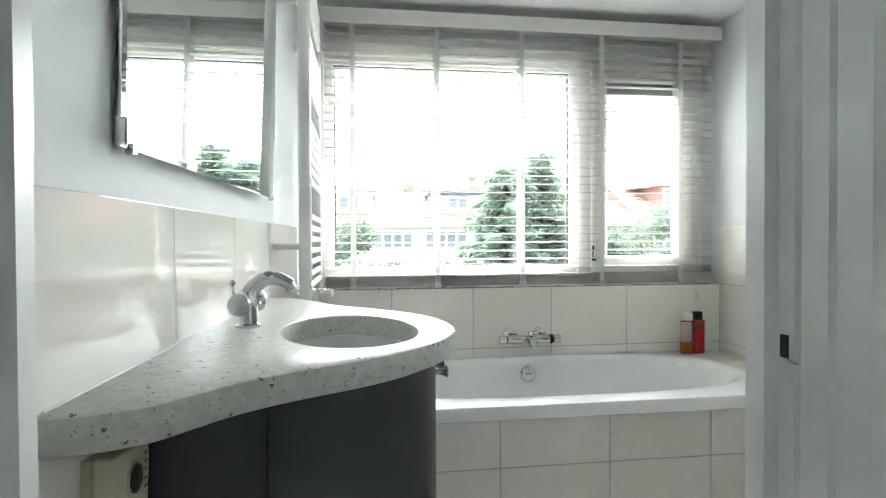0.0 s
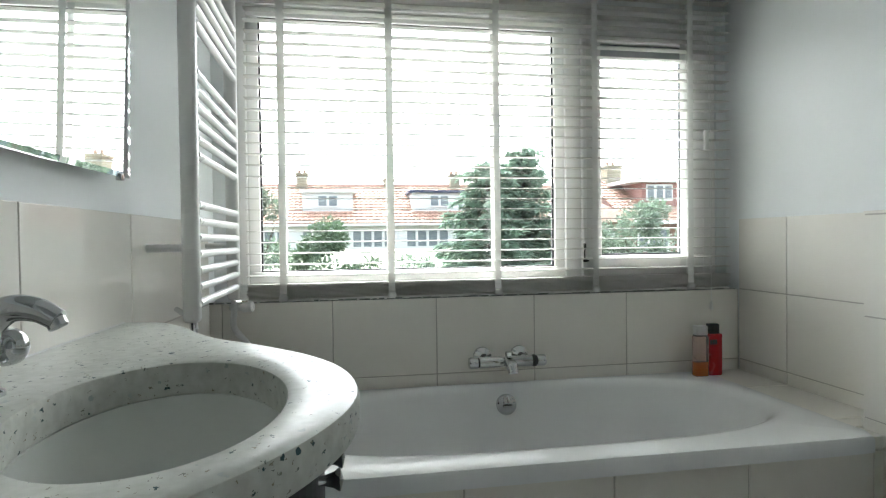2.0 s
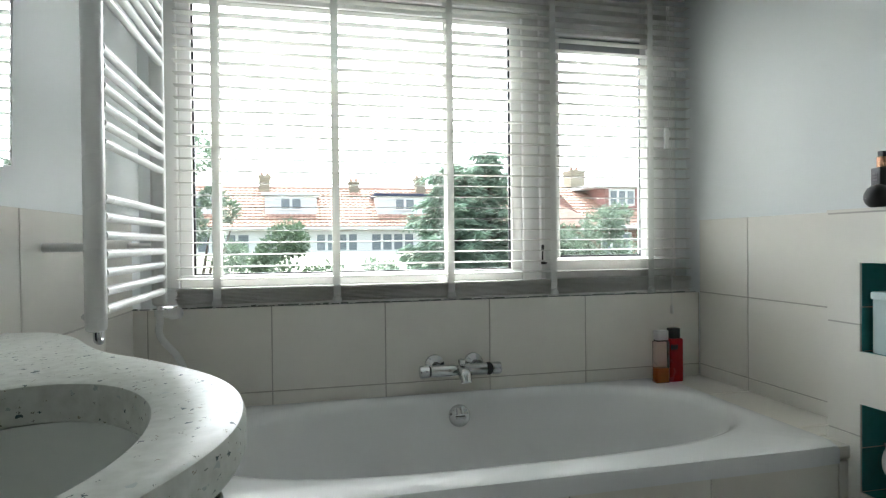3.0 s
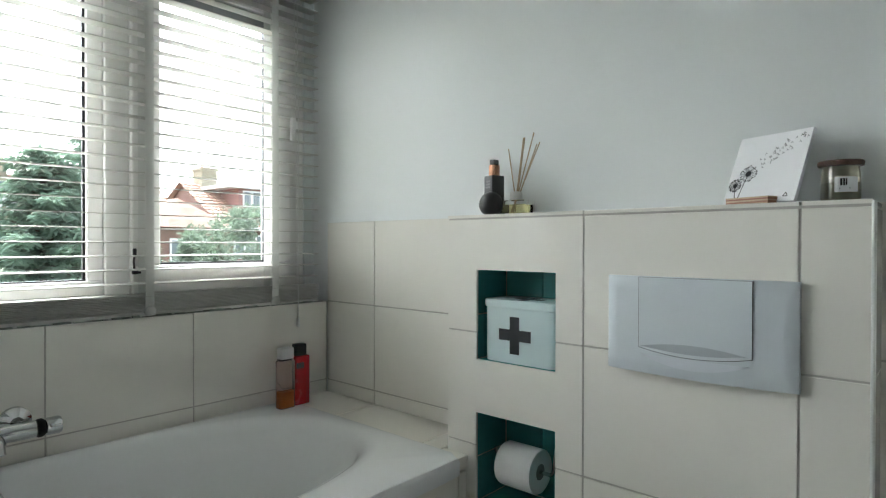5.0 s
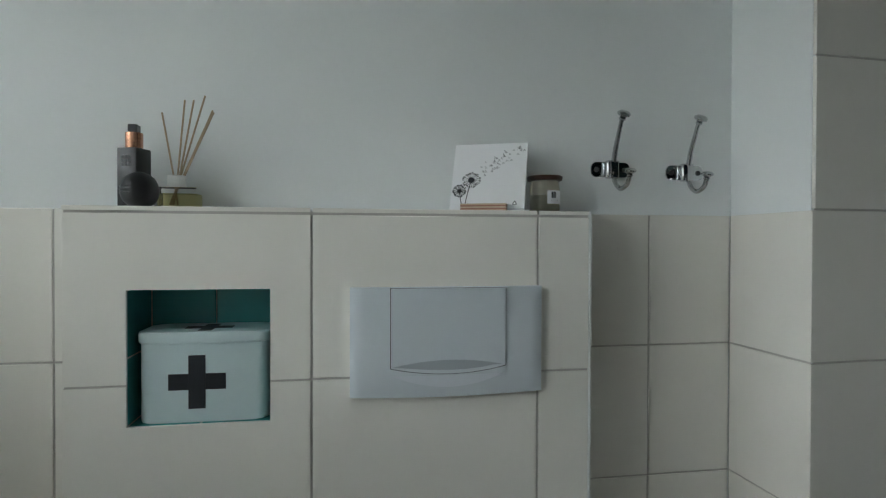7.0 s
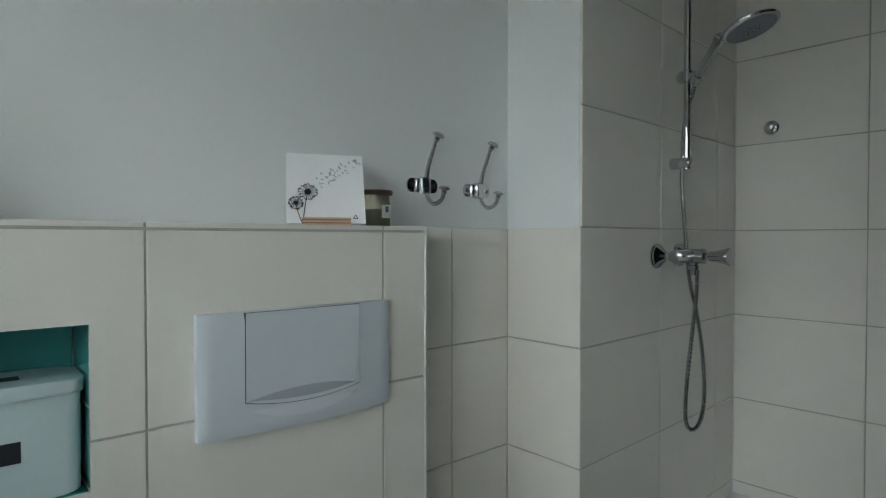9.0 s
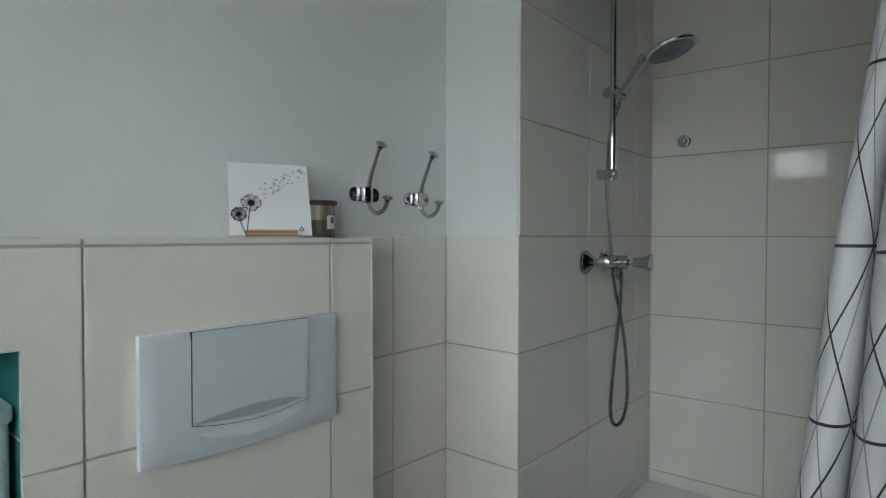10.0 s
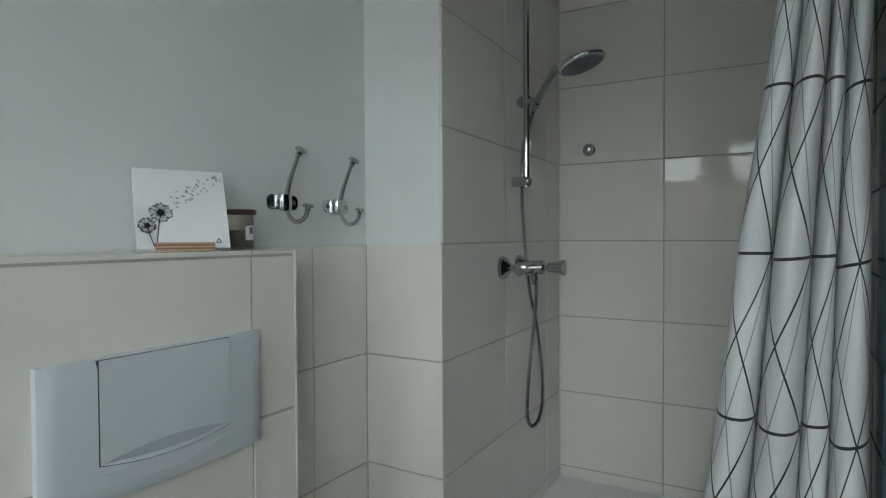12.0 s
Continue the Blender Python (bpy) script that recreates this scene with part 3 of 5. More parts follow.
for s in (-1, 1):
    part("handle", lathe((TX, TY, CZ + 0.055), (0.28 * s, s, 0), [(0.015, 0.010), (0.024, 0.012), (0.028, 0.020), (0.036, 0.0245), (0.05, 0.025), (0.058, 0.020), (0.061, 0.006)], 24), CHROME, tap, smooth=True)
part("aerator", lathe(sp[-1] + V((-0.004, 0.0005, 0.001)), (0.45, -0.04, -0.9), [(0, 0.0115), (0.010, 0.0118), (0.012, 0.010), (0.0125, 0.002)], 18), STEEL, tap, "steel aerator", True)
part("lift_rod", tube([(TX - 0.03, TY, CZ + 0.05), (TX - 0.034, TY, CZ + 0.095)], 0.0025, 8), CHROME, tap)
part("lift_knob", lathe((TX - 0.034, TY, CZ + 0.093), (0, 0, 1), [(0, 0.003), (0.003, 0.007), (0.008, 0.008), (0.013, 0.005), (0.014, 0.001)], 14), CHROME, tap, smooth=True)

# mirror
mir = thing("mirror", (XL, 5.83, 1.36), "large frameless wall mirror above the washstand", "mirror")
MIRROR = mat("mirror_silver", (0.86, 0.89, 0.88), 0.01, 1.0, var=0.004, scale=2)


def lean(bm, k=0.02):
    for v in bm.verts:
        v.co.x += (v.co.z - 1.36) * k + (v.co.y - 6.3) * 0.03 + (v.co.y - 5.225) * 0.028
    return bm


mg = bmesh.new()
mr = [[mg.verts.new((x, y, z)) for y, z in ((5.275 + i, 1.36 + i), (6.345 - i, 1.36 + i), (6.345 - i, 2.16 - i), (5.275 + i, 2.16 - i))] for x, i in ((2.7155, 0.0), (2.7195, 0.0), (2.7210, 0.012))]
for p, q in zip(mr, mr[1:]):
    for k in range(4):
        mg.faces.new((p[k], p[(k + 1) % 4], q[(k + 1) % 4], q[k]))
mg.faces.new(mr[-1])
mg.faces.new(mr[0][::-1])
part("glass", lean(mg), MIRROR, mir)
part("backing", lean(box(2.7125, 2.7150, 5.34, 6.30, 1.42, 2.10)), GLOSSWHITE, mir)
part("clip", lean(box(2.712, 2.730, 5.268, 5.2745, 1.362, 1.402, 0.002)), STEEL, mir)
for y in (5.30, 6.29):
    part("clip", lean(box(2.712, 2.7245, y, y + 0.018, 1.352, 1.368, 0.002)), CHROME, mir)

# towel radiator
rad = thing("towel_radiator", (2.84, 6.83, 1.0), "white tubular towel radiator on the side wall", "radiator")
RX = 2.835
for y in (6.53, 7.11):
    part("upright", box(RX - 0.022, RX + 0.022, y - 0.018, y + 0.018, 1.005, 2.26, 0.012, 3), RADW, rad, smooth=True)
zs = [1.053 + 0.0437 * i for i in range(7)] + [1.446 + 0.0437 * i for i in range(6)] + [1.796 + 0.0437 * i for i in range(5)] + [2.10 + 0.0437 * i for i in range(4)]
for z in zs:
    part("tube", tube([(RX + 0.012, 6.545, z), (RX + 0.012, 7.10, z)], 0.0115, 12), RADW, rad, smooth=True)
for y in (6.53, 7.11):
    for z in (1.20, 2.1):
        part("bracket", lathe((XL, y + 0.03, z), (1, 0, 0), [(0, 0.02), (0.006, 0.02), (0.008, 0.011), (0.115, 0.011)], 14), RADW, rad, smooth=True)
part("valve", lathe((RX, 7.11, 1.004), (0, 0, -1), [(0, 0.010), (0.012, 0.010), (0.013, 0.017), (0.035, 0.017), (0.036, 0.011), (0.05, 0.011)], 16), RADW, rad, "cream valve fitting", True)
part("valve_head", lathe((RX + 0.01, 7.11, 0.975), (1, -0.2, 0.1), [(0, 0.010), (0.02, 0.012), (0.022, 0.018), (0.055, 0.019), (0.06, 0.014)], 16), RADW, rad, smooth=True)
part("pipe", tube(spline([(RX, 7.11, 0.955), (RX, 7.115, 0.90), (RX + 0.06, 7.14, 0.80), (RX + 0.08, 7.15, 0.64)], 6), 0.011, 12), RADW, rad, smooth=True)
part("drain_pipe", tube(spline([(RX, 6.53, 1.006), (RX, 6.535, 0.985), (RX, 6.56, 0.982), (RX - 0.03, 6.64, 1.0), (RX - 0.09, 6.72, 1.02)], 5), 0.008, 10), CHROME, rad, smooth=True)

# ---- venetian blind ----
BY = 7.222
blind = thing("venetian_blind", (3.85, BY, J), "wide cream venetian blind with white ladder tapes, slats open", "blind")
part("valance", box(2.86, 4.893, 7.135, 7.150, 2.247, 2.318, 0.003), SLAT, blind)
part("head_rail", box(2.865, 4.888, 7.152, 7.245, 2.262, 2.312, 0.003), SLAT, blind)
sl = bmesh.new()
bmesh.ops.create_cube(sl, size=1, matrix=Matrix.Diagonal((2.02, 0.05, 0.0028, 1)))
bmesh.ops.bevel(sl, geom=[e for e in sl.edges if abs((e.verts[0].co - e.verts[1].co).x) > 0.5], offset=0.0012, segments=1, affect="EDGES")
slat_me = bpy.data.meshes.new("slat")
sl.to_mesh(slat_me)
sl.free()
slat_me.materials.append(SLAT)
for i in range(28):
    s = new("slat", slat_me)
    s.parent = blind
    s.matrix_parent_inverse = origin(blind).inverted()
    s.matrix_basis = pose(3.876 + random.uniform(-0.002, 0.002), BY, 1.083 + 0.0422 * i, 2.5 + random.uniform(-0.8, 0.8), 0, 0) @ pose(0, 0, 0, 0, random.uniform(-0.05, 0.05), 0)
for i in range(11):
    s = new("slat", slat_me)
    s.parent = blind
    s.matrix_parent_inverse = origin(blind).inverted()
    s.matrix_basis = pose(3.876 + random.uniform(-0.004, 0.004), BY + random.uniform(-0.004, 0.003), 1.0005 + 0.0048 * i, random.uniform(-1.5, 1.5), 0, 0)
part("bottom_rail", box(2.868, 4.884, BY - 0.025, BY + 0.025, 0.984, 0.997, 0.004), SLAT, blind)
for x in (3.0, 3.412, 3.842, 4.263, 4.697):
    t = box(x - 0.013, x + 0.013, BY - 0.0285, BY - 0.0275, 0.995, 2.26)
    part("ladder_tape", t, TAPE, blind)
    part("ladder_tape", box(x - 0.013, x + 0.013, BY + 0.0275, BY + 0.0285, 0.995, 2.26), TAPE, blind)
    part("tape_clip", lathe((x, BY - 0.027, 1.0), (0, -1, -0.3), [(0, 0.017), (0.006, 0.017), (0.011, 0.012), (0.012, 0.002)], 14), TAPE, blind, smooth=True)
for dx in (0, 0.012):
    part("cord", tube(spline([(4.765 + dx, BY - 0.04, 2.25), (4.77 + dx, BY - 0.045, 1.7), (4.775 + dx * 0.5, BY - 0.05, 1.2), (4.778, BY - 0.05, 0.93)], 6), 0.0013, 6), TAPE, blind)
part("tassel", lathe((4.778, BY - 0.05, 0.935), (0, 0, -1), [(0, 0.002), (0.006, 0.006), (0.03, 0.008), (0.036, 0.006)], 12), TAPE, blind, smooth=True)
part("cord_joiner", box(4.745, 4.762, BY - 0.06, BY - 0.045, 1.58, 1.665, 0.004), TAPE, blind)

# ---- boxed-in cistern ----
BX, BY0, BY1, BZ = 4.758, 5.464, 6.420, 1.281
box_rows = [FLOOR, 0.061 + 0.303, 0.667, 0.970, BZ - 0.008]
N1, N2, N3 = (6.076, 6.318, 0.897, 1.137), (6.076, 6.318, 0.515, 0.755), (6.076, 6.318, 0.133, 0.373)
NB = 4.895
cist = bmesh.new()
box(BX + 0.0028, XR, BY0 + 0.003, N1[0], FLOOR, BZ - 0.004, bm=cist)
box(BX + 0.0028, XR, N1[1], BY1 - 0.003, FLOOR, BZ - 0.004, bm=cist)
for z0, z1 in ((FLOOR, N3[2]), (N3[3], N2[2]), (N2[3], N1[2]), (N1[3], BZ - 0.004)):
    box(BX + 0.0028, XR, N1[0], N1[1], z0, z1, bm=cist)
box(NB + 0.009, XR, N1[0], N1[1], FLOOR, BZ - 0.01, bm=cist)
cistern = struct("cistern_wall", cist, GROUT, "low cream tiled cistern wall with teal niches", "wall")
holes = [(-n[1], -n[0], n[2], n[3]) for n in (N1, N2, N3)]
tiling(cistern, (BX, 0, 0), (0, -1, 0), (0, 0, 1), [-BY1, -6.003, -5.571, -BY0], box_rows, TILE, holes)
tiling(cistern, (0, BY1, 0), (-1, 0, 0), (0, 0, 1), [-XR, -BX], box_rows, TILE)
tiling(cistern, (0, BY0, 0), (1, 0, 0), (0, 0, 1), [BX, XR], box_rows, TILE)
tiling(cistern, (0, 0, BZ + 0.003), (0, 1, 0), (-1, 0, 0), [BY0 - 0.001, 5.571, 6.003, BY1 + 0.001], [-XR, -BX + 0.002], TILE)
part("edge_trim", tube([(BX + 0.002, BY0 - 0.001, FLOOR), (BX + 0.002, BY0 - 0.001, BZ)], 0.004, 8), GLOSSWHITE, cistern)
for y0, y1, z0, z1 in (N1, N2, N3):
    tiling(cistern, (NB, 0, 0), (0, -1, 0), (0, 0, 1), [-y1, -(y0 + y1) / 2, -y0], [z0, (z0 + z1) / 2, z1], TEAL, name="niche_tile", gap=0.003)
    tiling(cistern, (0, y1 - 0.0005, 0), (1, 0, 0), (0, 0, 1), [BX + 0.006, NB], [z0, (z0 + z1) / 2, z1], TEAL, name="niche_tile", gap=0.002)
    tiling(cistern, (0, y0 + 0.0005, 0), (-1, 0, 0), (0, 0, 1), [-NB, -BX - 0.006], [z0, (z0 + z1) / 2, z1], TEAL, name="niche_tile", gap=0.002)
    tiling(cistern, (0, 0, z0 + 0.0005), (0, 1, 0), (-1, 0, 0), [y0, (y0 + y1) / 2, y1], [-NB, -BX - 0.006], TEAL, name="niche_tile", gap=0.002)
    tiling(cistern, (0, 0, z1 - 0.0005), (0, 1, 0), (1, 0, 0), [y0, (y0 + y1) / 2, y1], [BX + 0.006, NB], TEAL, name="niche_tile", gap=0.002)
# ---- flush plate ----
plate = thing("flush_plate", (4.75, 5.75, 0.935), "pale grey plastic flush plate with a wide button", "flush plate")
PY0, PY1, PZ0, PZ1 = 5.568, 5.934, 0.936, 1.138


def plate_bm():
    """A shallow cushion-shaped panel with a gently bowed lower edge."""
    bm = bmesh.new()
    nu, nv = 28, 14
    g = []
    for i in range(nu + 1):
        col = []
        for j in range(nv + 1):
            u, v = i / nu, j / nv
            y = PY0 + (PY1 - PY0) * u
            low = PZ0 - 0.003 * (1 - (2 * u - 1) ** 2)
            z = low + (PZ1 - low) * v
            e = min(u * (PY1 - PY0), (1 - u) * (PY1 - PY0), v * 0.2, (1 - v) * 0.2)
            x = BX - 0.013 - 0.006 * min(1, (max(e, 0) / 0.006)) ** 0.5 - 0.0065 * (1 - (2 * u - 1) ** 2)
            col.append(bm.verts.new((x, y, z)))
        g.append(col)
    for i in range(nu):
        for j in range(nv):
            bm.faces.new((g[i][j], g[i + 1][j], g[i + 1][j + 1], g[i][j + 1]))
    rim = [e for e in bm.edges if e.is_boundary]
    r = bmesh.ops.extrude_edge_only(bm, edges=rim)
    for v in (k for k in r["geom"] if isinstance(k, bmesh.types.BMVert)):
        v.co.x = BX - 0.0005
    return bm


part("cover", plate_bm(), PLASTIC, plate, smooth=True)


def button_bm(grow, dx):
    """The button: straight above, with a bowed lower edge."""
    y0, y1 = 5.643 - grow, 5.860 + grow
    zt = 1.1365 + grow * 0.3
    n = 20
    pts = [(y1, zt), (y0, zt)] + [(y0 + (y1 - y0) * k / n, 0.990 - grow - 0.012 * (1 - (2 * k / n - 1) ** 2)) for k in range(n + 1)]
    bm = bmesh.new()
    out = [bm.verts.new((BX - dx - 0.0065 * (1 - (2 * (y - PY0) / (PY1 - PY0) - 1) ** 2), y, z)) for y, z in pts]
    back = [bm.verts.new((BX - 0.008, y, z)) for y, z in pts]
    bm.faces.new(out)
    for k in range(len(out)):
        bm.faces.new((out[k], out[(k + 1) % len(out)], back[(k + 1) % len(back)], back[k]))
    bmesh.ops.triangulate(bm, faces=[f for f in bm.faces if len(f.verts) > 4])
    return bm


# Black body behind the button: the gap's shade is put into its colour.
part("gap", button_bm(0.0012, 0.0202), BLACK, plate, "black strip for the shade in the button's gap")
btn = part("button", button_bm(0.0, 0.0215), PLASTIC, plate, "wide pale grey flush button")


def lens_bm(z_mid, drop, rise, dx0, dx1):
    """A crescent-shaped finger scoop."""
    bm = bmesh.new()
    n = 24
    lo, hi = [], []
    for k in range(n + 1):
        q = 2 * k / n - 1
        y = 5.646 + (5.857 - 5.646) * k / n
        bow = 0.0065 * (1 - (2 * (y - PY0) / (PY1 - PY0) - 1) ** 2)
        lo.append(bm.verts.new((BX - dx0 - bow, y, z_mid - drop * (1 - q * q))))
        hi.append(bm.verts.new((BX - dx1 - bow, y, z_mid + 0.0008 + rise * (1 - q * q))))
    for k in range(n):
        bm.faces.new((lo[k], lo[k + 1], hi[k + 1], hi[k]))
    return bm


# Same plastic as the plate: upper scoop coloured as shaded, lower one as lit.
part("finger_scoop", lens_bm(0.991, 0.011, 0.012, 0.0197, 0.0225), mat("shaded_scoop_plastic", (0.46, 0.50, 0.54), 0.35), btn, "scoop with its shade put into a darker grey", True)
part("lower_scoop", lens_bm(0.975, 0.022, -0.0005, 0.0198, 0.0215), mat("lit_scoop_plastic", (0.72, 0.75, 0.80), 0.35), plate, smooth=True)

# ---- first-aid tin in the upper niche ----
TIN = mat("mint_tin_enamel", (0.60, 0.72, 0.73), 0.3, var=0.02, scale=4)
INK = mat("black_print", (0.012, 0.014, 0.02), 0.45)
tin = thing("first_aid_tin", (4.83, 6.195, 0.898), "pale mint metal first-aid tin with black cross", "tin")


def soft_rect(x0, x1, y0, y1, r, n=6):
    out = []
    for cx, cy, a0 in ((x1 - r, y1 - r, 0), (x0 + r, y1 - r, 90), (x0 + r, y0 + r, 180), (x1 - r, y0 + r, 270)):
        out += [(cx + r * math.cos(radians(a0 + 90 * k / n)), cy + r * math.sin(radians(a0 + 90 * k / n))) for k in range(n + 1)]
    return out


NZ = N1[2] + 0.001
part("body", prism(soft_rect(4.772, 4.884, 6.083, 6.303, 0.02), NZ, NZ + 0.142, 0.003, 2), TIN, tin, smooth=True)
lid = part("lid", prism(soft_rect(4.768, 4.888, 6.079, 6.307, 0.022), NZ + 0.142, NZ + 0.162, 0.004, 3), TIN, tin, smooth=True)
cross = box(4.7712, 4.7722, 6.190, 6.219, 0.922, 1.018)
box(4.7712, 4.7722, 6.155, 6.1899, 0.956, 0.985, bm=cross)
box(4.7712, 4.7722, 6.2191, 6.253, 0.956, 0.985, bm=cross)
part("cross", cross, INK, tin, "black cross printed on the front")
top_cross = box(4.785, 4.870, 6.182, 6.206, NZ + 0.1621, NZ + 0.1628)
box(4.815, 4.840, 6.152, 6.1819, NZ + 0.1621, NZ + 0.1628, bm=top_cross)
box(4.815, 4.840, 6.2061, 6.236, NZ + 0.1621, NZ + 0.1628, bm=top_cross)
part("lid_cross", top_cross, INK, lid, "black cross on the lid")

# ---- toilet roll in the middle niche ----
PAPER = mat("white_toilet_paper", (0.80, 0.80, 0.79), 0.95, var=0.03, scale=20, bump=0.4, bscale=250)
roll = thing("toilet_roll", (4.815, 6.205, 0.56), "white toilet roll on a chrome holder in a teal niche", "toilet roll")
rb = bmesh.new()
RC = V((4.82, 0, 0.618))
prof = [(6.155, 0.021), (6.155, 0.055), (6.159, 0.057), (6.259, 0.057), (6.263, 0.055), (6.263, 0.021), (6.155, 0.021)]
rings = [[rb.verts.new((RC.x + r * math.cos(2 * math.pi * k / 40), y, RC.z + r * math.sin(2 * math.pi * k / 40))) for k in range(40)] for y, r in prof[:-1]]
for p, q in zip(rings, rings[1:] + rings[:1]):
    for k in range(40):
        rb.faces.new((p[k], p[(k + 1) % 40], q[(k + 1) % 40], q[k]))
part("paper", rb, PAPER, roll, smooth=True)
part("core", lathe((RC.x, 6.156, RC.z), (0, 1, 0), [(0, 0.0208), (0.106, 0.0208)], 24), mat("grey_card_core", (0.25, 0.24, 0.22), 0.9), roll, "grey cardboard core", True)
holder = thing("toilet_roll_holder", (4.87, 6.10, 0.70), "chrome toilet roll holder fixed in the niche", "roll holder")
part("rosette", lathe((4.887, 6.105, 0.712), (-1, 0, 0), [(0, 0.02), (0.006, 0.02), (0.012, 0.013), (0.03, 0.010), (0.052, 0.011), (0.06, 0.008)], 18), CHROME, holder, smooth=True)
part("arm", tube(spline([(4.84, 6.105, 0.712), (4.822, 6.108, 0.695), (4.82, 6.112, 0.66), (4.82, 6.12, 0.622), (4.82, 6.15, 0.618), (4.82, 6.275, 0.618), (4.815, 6.288, 0.632), (4.812, 6.292, 0.655)], 5), 0.005, 10), CHROME, holder, smooth=True)

# ---- on the cistern ledge ----
LZ = BZ + 0.0036
soap = thing("pump_bottle", (4.863, 6.338, LZ), "matt black square pump bottle with copper collar", "bottle")
BLK = mat("matt_black_plastic", (0.012, 0.012, 0.014), 0.4, var=0.08, scale=20)
COPPER = mat("rose_copper", (0.62, 0.33, 0.22), 0.25, 1.0, var=0.05, scale=20)


def turned(bm, at, a):
    bmesh.ops.rotate(bm, cent=at, matrix=Matrix.Rotation(radians(a), 3, "Z"), verts=bm.verts)
    return bm


PC = V((4.863, 6.338, LZ))
part("body", turned(prism(soft_rect(PC.x - 0.021, PC.x + 0.021, PC.y - 0.021, PC.y + 0.021, 0.003, 3), LZ, LZ + 0.113, 0.0015, 2), PC, -20), BLK, soap, smooth=True)
part("collar", lathe(PC + V((0, 0, 0.113)), (0, 0, 1), [(0, 0.0150), (0.001, 0.0155), (0.030, 0.0155), (0.031, 0.012)], 24), COPPER, soap, "copper collar", True)
part("pump_head", turned(box(PC.x - 0.011, PC.x + 0.011, PC.y - 0.0085, PC.y + 0.0085, LZ + 0.144, LZ + 0.159, 0.002, 2), PC, 0), BLK, soap)
GREYINK = mat("grey_print", (0.10, 0.10, 0.105), 0.5)
lab = bmesh.new()
for k in range(3):
    for q in range(3):
        box(PC.x - 0.0218, PC.x - 0.0211, PC.y - 0.0095 + 0.007 * q, PC.y - 0.004 + 0.007 * q, LZ + 0.078 + 0.008 * k, LZ + 0.083 + 0.008 * k, bm=lab)
part("print", turned(lab, PC, -20), GREYINK, soap, "small grey print")
ball = thing("round_bottle", (4.815, 6.313, LZ), "black ball-shaped bottle with fine ribs", "bottle")
part("body", lathe((4.815, 6.313, LZ), (0, 0, 1), [(0, 0.012), (0.001, 0.015), (0.005, 0.0225), (0.012, 0.0288), (0.022, 0.0323), (0.032, 0.0327), (0.043, 0.0302), (0.053, 0.025), (0.060, 0.016), (0.064, 0.0065), (0.065, 0.001)], 36), BLK, ball, smooth=True)
rib = None
for z, r in ((0.025, 0.0328), (0.031, 0.0333), (0.037, 0.0325)):
    rib = tube([(4.815 + r * math.cos(a), 6.313 + r * math.sin(a), LZ + z) for a in (radians(95 + 6 * k) for k in range(13))], 0.0011, 6, rib)
part("ribs", rib, BLK, ball)

dif = thing("reed_diffuser", (4.86, 6.245, LZ), "clear glass reed diffuser with yellow oil and sticks", "diffuser")
CLEAR = glass("clear_glass", (0.98, 0.99, 0.98), 0.0, 1.15)
DY = 6.262
part("bottle", prism(soft_rect(4.832, 4.892, DY - 0.043, DY + 0.033, 0.006, 4), LZ, LZ + 0.040, 0.003, 2), CLEAR, dif, smooth=True)
part("oil", prism(soft_rect(4.836, 4.888, DY - 0.038, DY + 0.028, 0.005, 4), LZ + 0.005, LZ + 0.028), glass("yellow_oil", (0.86, 0.80, 0.42), 0.0, 1.12), dif, "yellow fragrance oil")
part("cap", lathe((4.862, DY, LZ + 0.0405), (0, 0, 1), [(0, 0.0155), (0.001, 0.0168), (0.022, 0.0168), (0.0235, 0.0155), (0.0238, 0.006)], 24), mat("white_plastic", (0.75, 0.75, 0.72), 0.4), dif, "white cap", True)
REED = mat("dry_reed", (0.46, 0.36, 0.24), 0.85, var=0.2, scale=60, bump=0.3)
for dy, dx, L in ((0.026, 0.0, 0.184), (-0.010, 0.02, 0.214), (-0.034, -0.01, 0.208), (-0.050, 0.01, 0.222), (-0.062, 0.02, 0.196), (-0.069, -0.005, 0.187)):
    b0 = V((4.862 - dx * 0.3, DY - dy * 0.15, LZ + 0.008))
    part("reed", tube([b0, V((4.862 + dx, DY + dy, LZ + L))], 0.0017, 6), REED, dif)

# canvas with dandelions in a wooden stand
CANVAS = mat("white_canvas", (0.86, 0.865, 0.88), 0.8, var=0.02, scale=10, bump=0.3, bscale=600)
pic = thing("canvas_print", (4.84, 5.655, LZ), "small white canvas print of dandelions blowing away", "canvas")
o = V((4.794, 5.588, LZ + 0.004))
eu = V((0.060, 0.1435, 0)).normalized()
ev = V((0.052, -0.024, 0.143)).normalized()
en = ev.cross(eu).normalized()
if en.x > 0:
    en = -en
S = 0.154


def on_canvas(u, v, n=0.0):
    return o + eu * (u * S) + ev * (v * S) + en * n


def slab(u0, u1, v0, v1, n0, n1, bm=None):
    b2 = bmesh.new()
    c = [b2.verts.new(on_canvas(u, v, n)) for n in (n0, n1) for u, v in ((u0, v0), (u1, v0), (u1, v1), (u0, v1))]
    for f in ((0, 1, 2, 3), (4, 5, 6, 7), (0, 1, 5, 4), (1, 2, 6, 5), (2, 3, 7, 6), (3, 0, 4, 7)):
        b2.faces.new([c[k] for k in f])
    return join(bm, b2)


part("canvas", slab(0, 1, 0, 1, -0.008, 0), CANVAS, pic)
rng = random.Random(5)
print_bm = bmesh.new()


